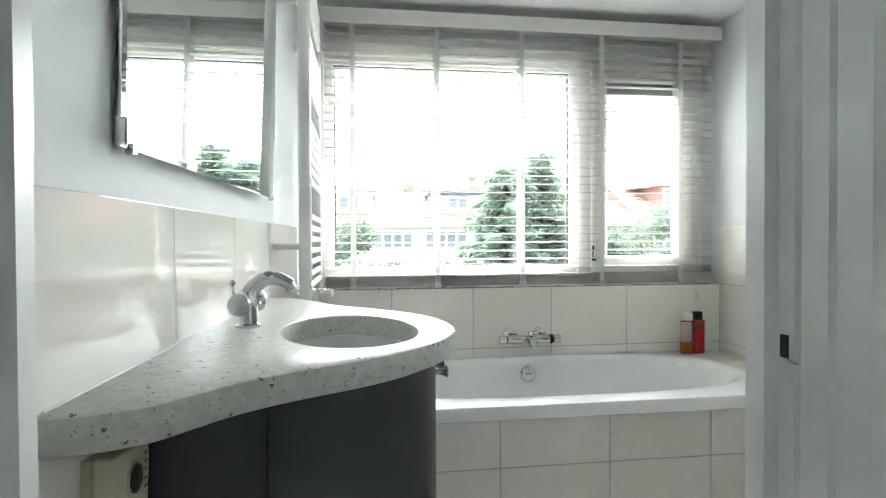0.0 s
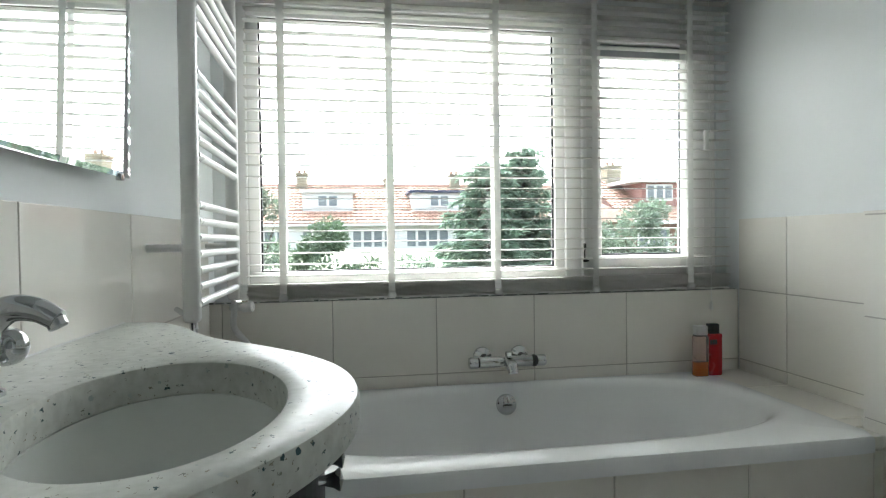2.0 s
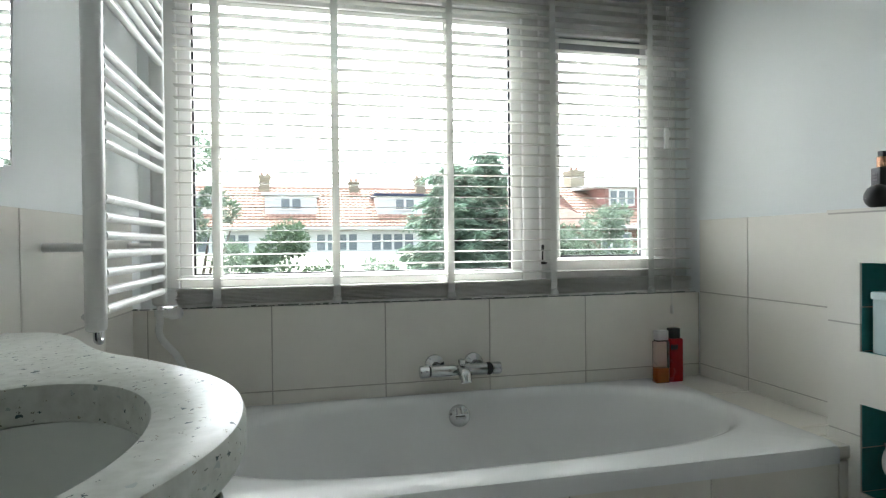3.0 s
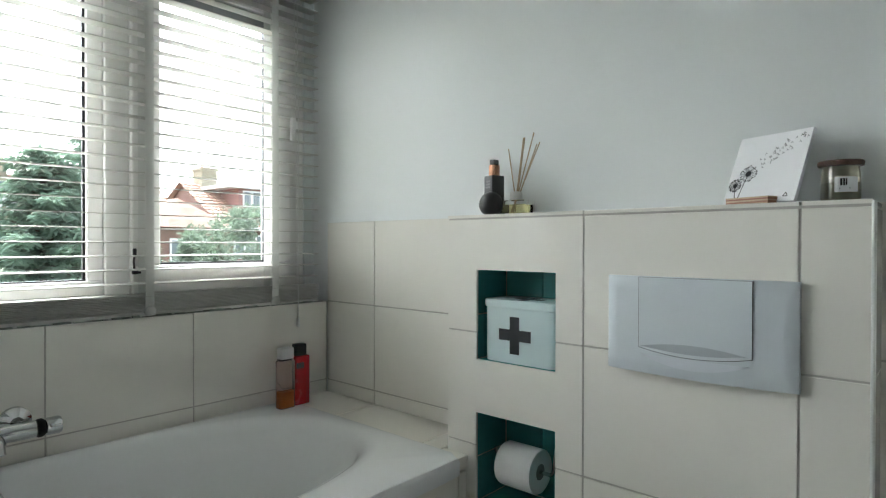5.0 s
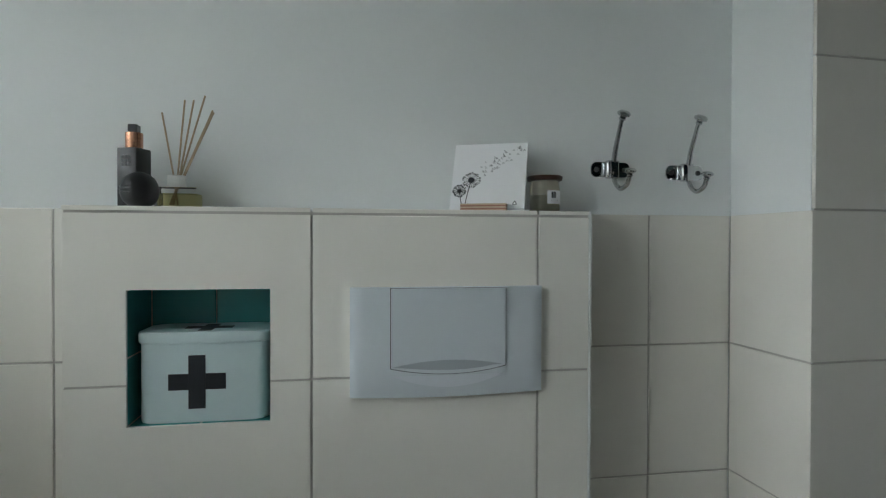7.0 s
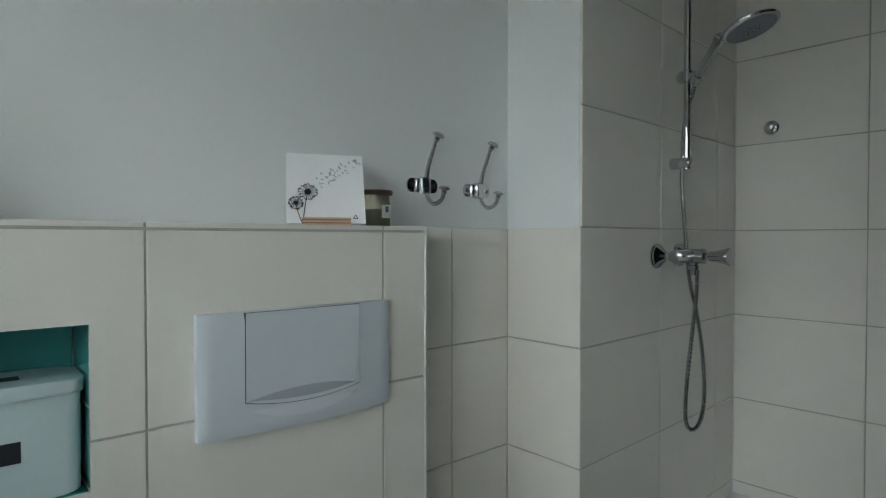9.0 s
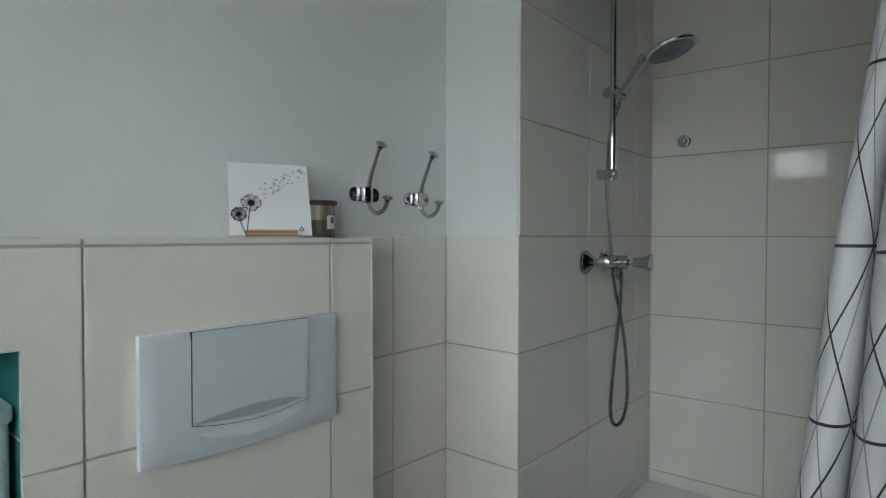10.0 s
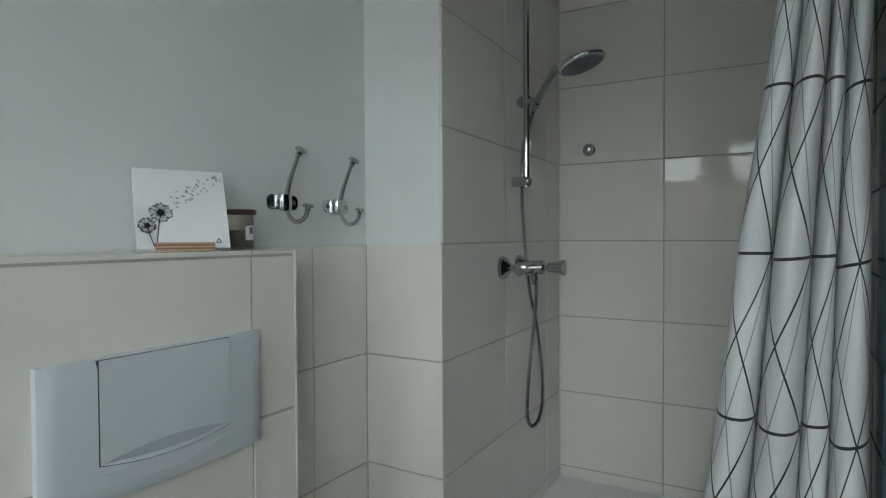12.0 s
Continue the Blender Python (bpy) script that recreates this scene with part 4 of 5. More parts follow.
def stroke(a, b, w, bm):
    (u0, v0), (u1, v1) = a, b
    d = V((u1 - u0, v1 - v0))
    k = V((-d.y, d.x)).normalized() * w / 2
    q = [(u0 + k.x, v0 + k.y), (u1 + k.x, v1 + k.y), (u1 - k.x, v1 - k.y), (u0 - k.x, v0 - k.y)]
    bm.faces.new([bm.verts.new(on_canvas(*p, 0.0006)) for p in q])


for cu, cv, R in ((0.735, 0.44, 0.105), (0.885, 0.28, 0.075)):
    for k in range(34):
        a = 2 * math.pi * k / 34 + rng.uniform(-0.08, 0.08)
        r1 = R * rng.uniform(0.8, 1.05)
        tip = (cu + r1 * math.cos(a), cv + r1 * math.sin(a))
        stroke((cu, cv), tip, 0.004, print_bm)
        for s in (-0.35, 0.35):
            stroke(tip, (tip[0] + 0.022 * math.cos(a + s), tip[1] + 0.022 * math.sin(a + s)), 0.008, print_bm)
    for k in range(8):
        a = math.pi * k / 8
        stroke((cu - R * 0.4 * math.cos(a), cv - R * 0.4 * math.sin(a)), (cu + R * 0.4 * math.cos(a), cv + R * 0.4 * math.sin(a)), 0.018, print_bm)
for pts in (((0.735, 0.43), (0.77, 0.25), (0.80, 0.02)), ((0.885, 0.27), (0.86, 0.15), (0.82, 0.02))):
    sp2 = spline([(u, v, 0) for u, v in pts], 5)
    for a, b in zip(sp2, sp2[1:]):
        stroke((a.x, a.y), (b.x, b.y), 0.011, print_bm)
for k in range(42):
    t = rng.random()
    u, v = 0.62 - 0.56 * t + rng.gauss(0, 0.035), 0.56 + 0.38 * t + rng.gauss(0, 0.06)
    if 0.02 < u < 0.97 and 0.03 < v < 0.97:
        a = rng.uniform(0.3, 1.2)
        stroke((u, v), (u - 0.020 * math.cos(a), v + 0.020 * math.sin(a)), 0.0045, print_bm)
        stroke((u - 0.020 * math.cos(a), v + 0.020 * math.sin(a)), (u - 0.030 * math.cos(a - 0.7), v + 0.030 * math.sin(a - 0.7)), 0.005, print_bm)
        stroke((u - 0.020 * math.cos(a), v + 0.020 * math.sin(a)), (u - 0.030 * math.cos(a + 0.7), v + 0.030 * math.sin(a + 0.7)), 0.005, print_bm)
for a, b in (((0.10, 0.07), (0.13, 0.12)), ((0.13, 0.12), (0.16, 0.07)), ((0.16, 0.07), (0.10, 0.07))):
    stroke(a, b, 0.010, print_bm)
tagged(part("print", print_bm, INK, pic, "black dandelion drawing"), kind="stuff")
stand = thing("picture_stand", (4.80, 5.66, LZ), "small layered wooden stand holding a canvas", "stand")
PLY = mat("pale_birch_ply", (0.58, 0.43, 0.30), 0.6, var=0.12, scale=12, stretch=(1, 1, 12), bump=0.1)
PLYD = mat("red_brown_ply_layer", (0.36, 0.19, 0.13), 0.6, var=0.12, scale=12)
for k in range(5):
    c = on_canvas(0.52, 0.0, 0.012)
    bm = bmesh.new()
    e2 = V((-eu.y, eu.x, 0))
    lo = LZ + 0.0030 * k
    vs = [bm.verts.new((c.x + eu.x * a + e2.x * b, c.y + eu.y * a + e2.y * b, z)) for z in (lo, lo + 0.0029) for a, b in ((-0.046, -0.014), (0.046, -0.014), (0.046, 0.014), (-0.046, 0.014))]
    for f in ((0, 1, 2, 3), (4, 5, 6, 7), (0, 1, 5, 4), (1, 2, 6, 5), (2, 3, 7, 6), (3, 0, 4, 7)):
        bm.faces.new([vs[q] for q in f])
    part("layer", bm, PLY if k % 2 == 0 else PLYD, stand)

jar = thing("candle_jar", (4.856, 5.523, LZ), "brown glass candle jar with wooden lid and white label", "jar")
part("glass", lathe((4.856, 5.523, LZ), (0, 0, 1), [(0, 0.030), (0.003, 0.0320), (0.052, 0.0318), (0.062, 0.0300), (0.067, 0.0300), (0.067, 0.0275), (0.055, 0.0292), (0.005, 0.0292), (0.004, 0.001)], 32), glass("smoked_glass", (0.90, 0.87, 0.77)), jar, smooth=True)
part("wax", lathe((4.856, 5.523, LZ + 0.0045), (0, 0, 1), [(0, 0.0288), (0.032, 0.0288), (0.0325, 0.001)], 28), mat("grey_olive_wax", (0.42, 0.42, 0.33), 0.6), jar, "olive grey wax", True)
part("lid", lathe((4.856, 5.523, LZ + 0.0672), (0, 0, 1), [(0, 0.028), (0.001, 0.0365), (0.008, 0.0378), (0.0105, 0.036), (0.011, 0.001)], 32), mat("dark_red_wood", (0.085, 0.042, 0.026), 0.4, var=0.2, scale=30), jar, "dark wooden lid", True)
lb = bmesh.new()
arc = [radians(170 + 7 * k) for k in range(11)]
for z0 in (LZ + 0.018,):
    for a, b in zip(arc, arc[1:]):
        lb.faces.new([lb.verts.new((4.856 + 0.0325 * math.cos(q), 5.523 + 0.0325 * math.sin(q), z)) for q, z in ((a, z0), (b, z0), (b, z0 + 0.028), (a, z0 + 0.028))])
lb2 = part("label", lb, CANVAS, jar, "white paper label with small black print")
pb = bmesh.new()
for q0, q1, z0, z1 in ((186, 192, 0.030, 0.043), (194, 199, 0.030, 0.043), (201, 205, 0.030, 0.043), (184, 214, 0.024, 0.0258)):
    pb.faces.new([pb.verts.new((4.856 + 0.0328 * math.cos(radians(q)), 5.523 + 0.0328 * math.sin(radians(q)), LZ + z)) for q, z in ((q0, z0), (q1, z0), (q1, z1), (q0, z1))])
part("print", pb, INK, lb2)

# ---- coat hooks ----
DARKSTEEL = mat("dull_steel_screw", (0.14, 0.145, 0.15), 0.35, 1.0)
hook = thing("coat_hook", (XR, 5.345, 1.388), "polished chrome double coat hook screwed to the wall", "coat hook", "coat hooks")
HP = prism(soft_rect(5.298, 5.392, 1.371, 1.405, 0.012), 0, 0.004, 0.001, 1)
for v in HP.verts:
    v.co = V((XR + 0.003 - v.co.z, v.co.x, v.co.y))
part("plate", HP, CHROME, hook)
part("bridge", box(XR - 0.018, XR - 0.002, 5.331, 5.361, 1.367, 1.408, 0.004, 3), CHROME, hook, smooth=True)
for y in (5.311, 5.379):
    part("screw", lathe((XR - 0.001, y, 1.388), (-1, 0, 0), [(0, 0.006), (0.002, 0.0058), (0.0028, 0.003)], 12), DARKSTEEL, hook, "dark steel screw", True)
up = spline([(XR - 0.010, 5.342, 1.395), (XR - 0.019, 5.342, 1.430), (XR - 0.034, 5.342, 1.463), (XR - 0.048, 5.342, 1.493)], 5)
part("upper_arm", tube(up, [0.0065 - 0.0018 * k / (len(up) - 1) for k in range(len(up))], 14), CHROME, hook, smooth=True)
part("upper_knob", lathe(up[-1] - V((0, 0, 0.002)), V((-0.018, -0.002, 0.028)), [(0, 0.0045), (0.002, 0.0075), (0.006, 0.0075), (0.007, 0.005), (0.009, 0.008), (0.013, 0.0145), (0.017, 0.0150), (0.021, 0.010), (0.022, 0.001)], 18), CHROME, hook, smooth=True)
lowp = spline([(XR - 0.010, 5.342, 1.378), (XR - 0.016, 5.341, 1.358), (XR - 0.034, 5.337, 1.342), (XR - 0.056, 5.333, 1.350), (XR - 0.064, 5.331, 1.366)], 5)
part("lower_arm", tube(lowp, 0.0052, 14), CHROME, hook, smooth=True)
part("lower_knob", lathe(lowp[-1], V((-0.006, 0, 0.03)), [(0, 0.0045), (0.001, 0.007), (0.004, 0.007), (0.005, 0.005), (0.007, 0.008), (0.011, 0.0130), (0.014, 0.0132), (0.018, 0.009), (0.019, 0.001)], 18), CHROME, hook, smooth=True)
copy_thing(hook, pose(XR, 5.160, 1.385))

# ---- shower ----
tray = thing("shower_tray", (4.22, 4.55, FLOOR), "white raised square shower tray", "shower tray")
tb = box(3.772, 4.669, 4.063, 5.02, FLOOR, 0.335)
box(3.772, 4.669, 4.965, 5.02, 0.335, 0.365, 0.008, bm=tb)
part("basin", tb, ENAMEL, tray)
part("front_panel", box(3.782, 4.669, 5.0205, 5.028, FLOOR, 0.30), TILE, tray)
swing = Matrix.Translation(SP) @ Matrix.Rotation(SKEW, 4, "Z") @ Matrix.Translation(-SP)
tray.matrix_basis = swing @ tray.matrix_basis
SX, SY = 4.625, 4.568
rail = thing("shower_set", (SX, SY, 1.48), "chrome shower rail with hand shower and hose", "shower")
part("rail", tube([(SX, SY, 1.465), (SX, SY, 2.14)], 0.0105, 16), CHROME, rail, smooth=True)
for z in (1.484, 2.13):
    part("rail_bracket", lathe((4.671, SY + 0.002, z), (-1, 0, 0), [(0, 0.016), (0.004, 0.018), (0.05, 0.017), (0.06, 0.015), (0.063, 0.008)], 20), CHROME, rail, smooth=True)
sld = part("slider", lathe((4.659, SY - 0.012, 1.744), (-1, 0.30, -0.12), [(0, 0.004), (0.004, 0.013), (0.012, 0.0185), (0.020, 0.0185), (0.028, 0.014), (0.034, 0.0125), (0.070, 0.0125), (0.074, 0.010)], 20), CHROME, rail, smooth=True)
part("slider_clamp", lathe((SX, SY, 1.722), (0, 0, 1), [(0, 0.013), (0.002, 0.015), (0.034, 0.015), (0.036, 0.013)], 20), CHROME, rail, smooth=True)
part("holder", lathe((4.589, 4.594, 1.716), (-0.74, 0.43, 0.62), [(-0.012, 0.009), (-0.010, 0.0135), (0.010, 0.0145), (0.016, 0.0135)], 18), CHROME, sld, smooth=True)
hc = V((4.428, 4.636, 1.819))
hn = V((-0.30, 0.0, -0.95)).normalized()
part("handle", tube([(4.586, 4.597, 1.720), (4.574, 4.604, 1.733), (4.535, 4.628, 1.770), (4.502, 4.648, 1.800), (4.490, 4.650, 1.812)], [0.0095, 0.0112, 0.0118, 0.0125, 0.0130], 18), CHROME, rail, smooth=True)
part("joint", lathe((4.504, 4.647, 1.799), (-0.72, 0.4, 0.62), [(-0.006, 0.0125), (-0.004, 0.0145), (0.010, 0.0165), (0.014, 0.013)], 18), CHROME, rail, smooth=True)
hd = part("shower_head", lathe(hc - hn * 0.022, hn, [(0, 0.004), (0.003, 0.03), (0.010, 0.055), (0.017, 0.068), (0.023, 0.0725), (0.028, 0.071), (0.030, 0.064)], 40), CHROME, rail, smooth=True)
face = part("spray_face", lathe(hc + hn * 0.0078, hn, [(0, 0.063), (0.002, 0.062), (0.003, 0.02), (0.0035, 0.001)], 40), mat("grey_spray_face", (0.20, 0.23, 0.26), 0.35, 0.2), hd, "grey spray face", True)
nz = bmesh.new()
t1 = hn.orthogonal().normalized()
t2 = hn.cross(t1)
for r, n in ((0.012, 6), (0.02, 8)):
    for k in range(n):
        a = 2 * math.pi * k / n
        nz = lathe(hc + hn * 0.0095 + (t1 * math.cos(a) + t2 * math.sin(a)) * r, hn, [(0, 0.0026), (0.003, 0.002)], 6, nz)
part("nozzles", nz, BLACK, face)


def hose_bm(path, r=0.0072, pitch=0.0085):
    """A ribbed metal hose."""
    pts = spline(path, 90)
    dense, acc = [pts[0]], 0.0
    for a, b in zip(pts, pts[1:]):
        acc += (b - a).length
        if acc >= pitch / 4:
            dense.append(b)
            acc = 0.0
    return tube(dense, [(r, r, r * 0.62, r * 0.62)[k % 4] for k in range(len(dense))], 8)


hose_path = [(4.592, 4.592, 1.706), (4.606, 4.576, 1.685), (4.632, SY - 0.016, 1.645), (4.641, SY - 0.012, 1.58), (4.643, SY - 0.010, 1.50), (4.645, SY - 0.012, 1.42), (4.640, 4.552, 1.33), (4.632, 4.549, 1.22), (4.622, 4.544, 1.12), (4.606, 4.530, 1.02), (4.592, 4.524, 0.90), (4.588, 4.522, 0.78), (4.598, 4.530, 0.705), (4.616, 4.548, 0.683), (4.626, 4.562, 0.72), (4.621, 4.567, 0.82), (4.608, 4.566, 0.96), (4.597, 4.562, 1.08), (4.595, 4.560, 1.165)]
part("hose", hose_bm(hose_path), mat("ribbed_hose_metal", (0.36, 0.37, 0.38), 0.16, 1.0, var=0.05, scale=30), rail, "ribbed metal hose", True)
smix = thing("shower_mixer", (4.62, 4.57, 1.21), "chrome single-knob shower mixer on the tiled wall", "shower tap")
MZ = 1.208
for y in (4.642, 4.500):
    part("rosette", lathe((4.671, y, MZ), (-1, 0, 0), [(0, 0.0365), (0.005, 0.0370), (0.007, 0.034), (0.011, 0.034), (0.013, 0.031), (0.030, 0.014), (0.034, 0.0105), (0.040, 0.0105)], 28), CHROME, smix, smooth=True)
    part("union_nut", lathe((4.631, y, MZ), (-1, 0, 0), [(0, 0.013), (0.001, 0.0145), (0.013, 0.0145), (0.014, 0.013)], 6), CHROME, smix)
part("body", lathe((4.602, 4.664, MZ), (0, -1, 0), [(0, 0.015), (0.003, 0.0195), (0.182, 0.0195), (0.185, 0.015)], 28), CHROME, smix, smooth=True)
part("valve_body", lathe((4.612, 4.565, MZ), (-1, 0, 0), [(0, 0.0215), (0.040, 0.0215), (0.046, 0.0225), (0.052, 0.0215), (0.054, 0.017), (0.055, 0.008), (0.066, 0.008)], 28), CHROME, smix, smooth=True)
grip = bmesh.new()
grings = []
for a, r, lobe in ((0.0, 0.012, 0.0), (0.002, 0.0145, 0.03), (0.020, 0.0165, 0.07), (0.040, 0.0205, 0.11), (0.052, 0.0245, 0.13), (0.056, 0.0235, 0.12), (0.057, 0.017, 0.0)):
    grings.append([grip.verts.new((4.548 - a, 4.565 + r * (1 + lobe * math.cos(3 * q)) * math.cos(q), MZ + r * (1 + lobe * math.cos(3 * q)) * math.sin(q))) for q in (2 * math.pi * k / 36 for k in range(36))])
for p, q in zip(grings, grings[1:]):
    for k in range(36):
        grip.faces.new((p[k], p[(k + 1) % 36], q[(k + 1) % 36], q[k]))
grip.faces.new(grings[0][::-1])
grip.faces.new(grings[-1])
part("handle", grip, CHROME, smix, "three-lobed chrome knob", True)
part("outlet", lathe((4.595, 4.560, MZ - 0.012), (0, 0, -1), [(0, 0.012), (0.014, 0.012), (0.016, 0.0145), (0.028, 0.0145), (0.030, 0.0095), (0.044, 0.0090)], 16), CHROME, smix, smooth=True)
for ob, along in ((rail, 0.012), (smix, -0.012)):
    ob.matrix_basis = Matrix.Translation(SU * along) @ swing @ ob.matrix_basis
knob_hook = thing("wall_knob", (4.583, 4.06, 1.643), "small round chrome knob on the shower tiles", "hook")
part("disc", lathe((4.583, 4.061, 1.643), (0, 1, 0), [(0, 0.024), (0.006, 0.024), (0.010, 0.019), (0.011, 0.010)], 24), CHROME, knob_hook, smooth=True)
part("peg", lathe((4.583, 4.072, 1.643), (0, 1, 0), [(0, 0.009), (0.012, 0.009), (0.014, 0.013), (0.02, 0.012), (0.022, 0.004)], 16), CHROME, knob_hook, smooth=True)

knob_hook.matrix_basis = Matrix.Translation(SW * 0.032) @ swing @ knob_hook.matrix_basis

# curtain
def curtain_material():
    m = bpy.data.materials.new("white_curtain_with_line_print")
    m.use_nodes = True
    nt, n = m.node_tree, m.node_tree.nodes
    b = n["Principled BSDF"]
    b.inputs["Roughness"].default_value = 0.55
    uv = n.new("ShaderNodeTexCoord")
    sp_ = n.new("ShaderNodeSeparateXYZ")
    wob = n.new("ShaderNodeTexNoise")
    wob.inputs["Scale"].default_value = 0.9
    nt.links.new(uv.outputs["UV"], wob.inputs["Vector"])
    nt.links.new(uv.outputs["UV"], sp_.inputs[0])

    def op(kind, a, bb=None, c=None):
        k = n.new("ShaderNodeMath")
        k.operation = kind
        for i, q in enumerate((a, bb, c)):
            if q is None:
                continue
            if isinstance(q, (int, float)):
                k.inputs[i].default_value = q
            else:
                nt.links.new(q, k.inputs[i])
        return k.outputs[0]

    a, v = sp_.outputs["X"], sp_.outputs["Y"]

    def line(e, width):
        return op("LESS_THAN", op("ABSOLUTE", op("SUBTRACT", op("FRACT", op("ADD", e, 0.5)), 0.5)), width)

    black = op("MAXIMUM", line(v, 0.0095), op("MAXIMUM", line(op("SUBTRACT", a, v), 0.016), line(op("ADD", a, v), 0.016)))
    grey = op("MAXIMUM", line(op("MULTIPLY_ADD", v, 0.5, a), 0.010), line(op("MULTIPLY_ADD", v, -0.5, a), 0.010))
    cloth = n.new("ShaderNodeMix")
    cloth.data_type = "RGBA"
    cloth.inputs["A"].default_value, cloth.inputs["B"].default_value = (0.62, 0.63, 0.64, 1), (0.57, 0.58, 0.59, 1)
    nt.links.new(wob.outputs["Fac"], cloth.inputs["Factor"])
    m1, m2 = n.new("ShaderNodeMix"), n.new("ShaderNodeMix")
    m1.data_type = m2.data_type = "RGBA"
    nt.links.new(cloth.outputs["Result"], m1.inputs["A"])
    m1.inputs["B"].default_value = (0.24, 0.24, 0.25, 1)
    nt.links.new(grey, m1.inputs["Factor"])
    nt.links.new(m1.outputs["Result"], m2.inputs["A"])
    m2.inputs["B"].default_value = (0.012, 0.012, 0.014, 1)
    nt.links.new(black, m2.inputs["Factor"])
    nt.links.new(m2.outputs["Result"], b.inputs["Base Color"])
    fine = n.new("ShaderNodeTexNoise")
    fine.inputs["Scale"].default_value = 14
    nt.links.new(uv.outputs["UV"], fine.inputs["Vector"])
    bp = n.new("ShaderNodeBump")
    bp.inputs["Strength"].default_value, bp.inputs["Distance"].default_value = 0.25, 0.004
    nt.links.new(fine.outputs["Fac"], bp.inputs["Height"])
    nt.links.new(bp.outputs["Normal"], b.inputs["Normal"])
    return m


def curtain_bm():
    """Four round folds, hanging wider towards the hem."""
    bm = bmesh.new()
    lay = bm.loops.layers.uv.new("UVMap")
    nv = 72
    ZT, ZB = 2.0, 0.37
    # each fold: from, to (share of the width), depth, print from, to, sag of the print
    folds = [(0.0, 0.235, 0.044, 3.5, 2.35, -0.045), (0.235, 0.415, 0.034, 2.12, 1.3, -0.01), (0.415, 0.71, 0.052, 1.12, 0.2, -0.02), (0.71, 1.0, 0.042, 0.1, -0.85, 0.0)]
    cols = [(f, k / 30) for f in folds for k in range(31)]
    g, uvs = [], []
    for j in range(nv + 1):
        z = ZT + (ZB - ZT) * j / nv
        xr = 3.930 + 0.123 * max(0, (1.85 - z)) ** 1.12 + 0.004 * math.sin(z * 6)
        row, uvr = [], []
        for (a, b, depth, u0, u1, sag), q in cols:
            sway = 0.018 * math.sin(2.3 * z + 7 * a) * (1.9 - z)
            s = a + (b - a) * (q - 0.085 * math.sin(2 * math.pi * q)) + (sway * (b - a) * math.sin(math.pi * q))
            d = depth * (0.8 + 0.25 * math.sin(3.1 * z + 9 * a)) * (1.15 - 0.2 * (z - 0.4) / 1.6)
            y = 5.005 + 2 * d * math.sin(math.pi * q) ** 0.62 + 0.004 * math.sin(11 * z + 5 * q + 20 * a)
            row.append(bm.verts.new((3.786 + (xr - 3.786) * s, y, z)))
            uvr.append((u0 + (u1 - u0) * q, (z - 1.272) / 0.315 - sag * 3 * (1.0 - 0.3 * z) * (0.3 + q * 0.7)))
        g.append(row)
        uvs.append(uvr)
    n = len(cols)
    for j in range(nv):
        for i in range(n - 1):
            f = bm.faces.new((g[j][i], g[j][i + 1], g[j + 1][i + 1], g[j + 1][i]))
            for lp, (a, b) in zip(f.loops, ((i, j), (i + 1, j), (i + 1, j + 1), (i, j + 1))):
                lp[lay].uv = uvs[b][a]
    return bm


curtain = thing("shower_curtain", (3.88, 5.035, 0.37), "white shower curtain with black and grey line print, drawn aside", "shower curtain")
part("cloth", curtain_bm(), curtain_material(), curtain, smooth=True)
for k in range(6):
    cx = 3.80 + 0.024 * k
    part("ring", tube([(cx, 5.035 + 0.019 * math.cos(a), 2.012 + 0.019 * math.sin(a)) for a in (2 * math.pi * q / 16 for q in range(17))], 0.002, 6), CHROME, curtain)
rod = thing("curtain_rod", (4.22, 5.035, 2.02), "white shower curtain rod between two walls", "curtain rod")
part("rod", tube([(3.781, 5.035, 2.02), (4.668, 5.035, 2.02)], 0.011, 14), GLOSSWHITE, rod, smooth=True)
for x, d in ((3.7805, 1), (4.6685, -1)):
    part("flange", lathe((x, 5.035, 2.02), (d, 0, 0), [(0, 0.022), (0.006, 0.022), (0.01, 0.014)], 18), GLOSSWHITE, rod, smooth=True)

# ---- bottles on the bath ledge ----
RED = mat("red_plastic", (0.37, 0.009, 0.012), 0.25, var=0.06, scale=15)
red = thing("shampoo_bottle", (4.728, 7.09, 0.6365), "red plastic bottle with black cap on the bath ledge", "bottle")
part("body", prism(soft_rect(4.698, 4.758, 7.068, 7.108, 0.008, 4), 0.6415, 0.812, 0.004, 2), RED, red, smooth=True)
part("cap", prism(soft_rect(4.703, 4.747, 7.071, 7.105, 0.007, 4), 0.8125, 0.853, 0.003, 2), BLK, red, "black cap", True)
lbl = bmesh.new()
for k in range(3):
    box(4.700 + 0.011 * k, 4.709 + 0.011 * k, 7.0666, 7.0675, 0.770, 0.790, bm=lbl)
part("print", lbl, INK, red, "dark print on the front")
oil = thing("shower_oil_bottle", (4.665, 7.085, 0.6365), "clear pink bottle with amber oil and white cap", "bottle")
part("body", prism(soft_rect(4.634, 4.692, 7.060, 7.098, 0.007, 4), 0.6415, 0.805, 0.004, 2), glass("pink_clear_plastic", (0.98, 0.80, 0.78), 0.02, 1.2), oil, smooth=True)
part("oil", prism(soft_rect(4.637, 4.689, 7.063, 7.095, 0.006, 4), 0.645, 0.700), mat("amber_oil", (0.50, 0.17, 0.03), 0.15, var=0.1, scale=20), oil, "amber oil")
part("collar", prism(soft_rect(4.638, 4.688, 7.063, 7.095, 0.006, 4), 0.8055, 0.810), BLK, oil)
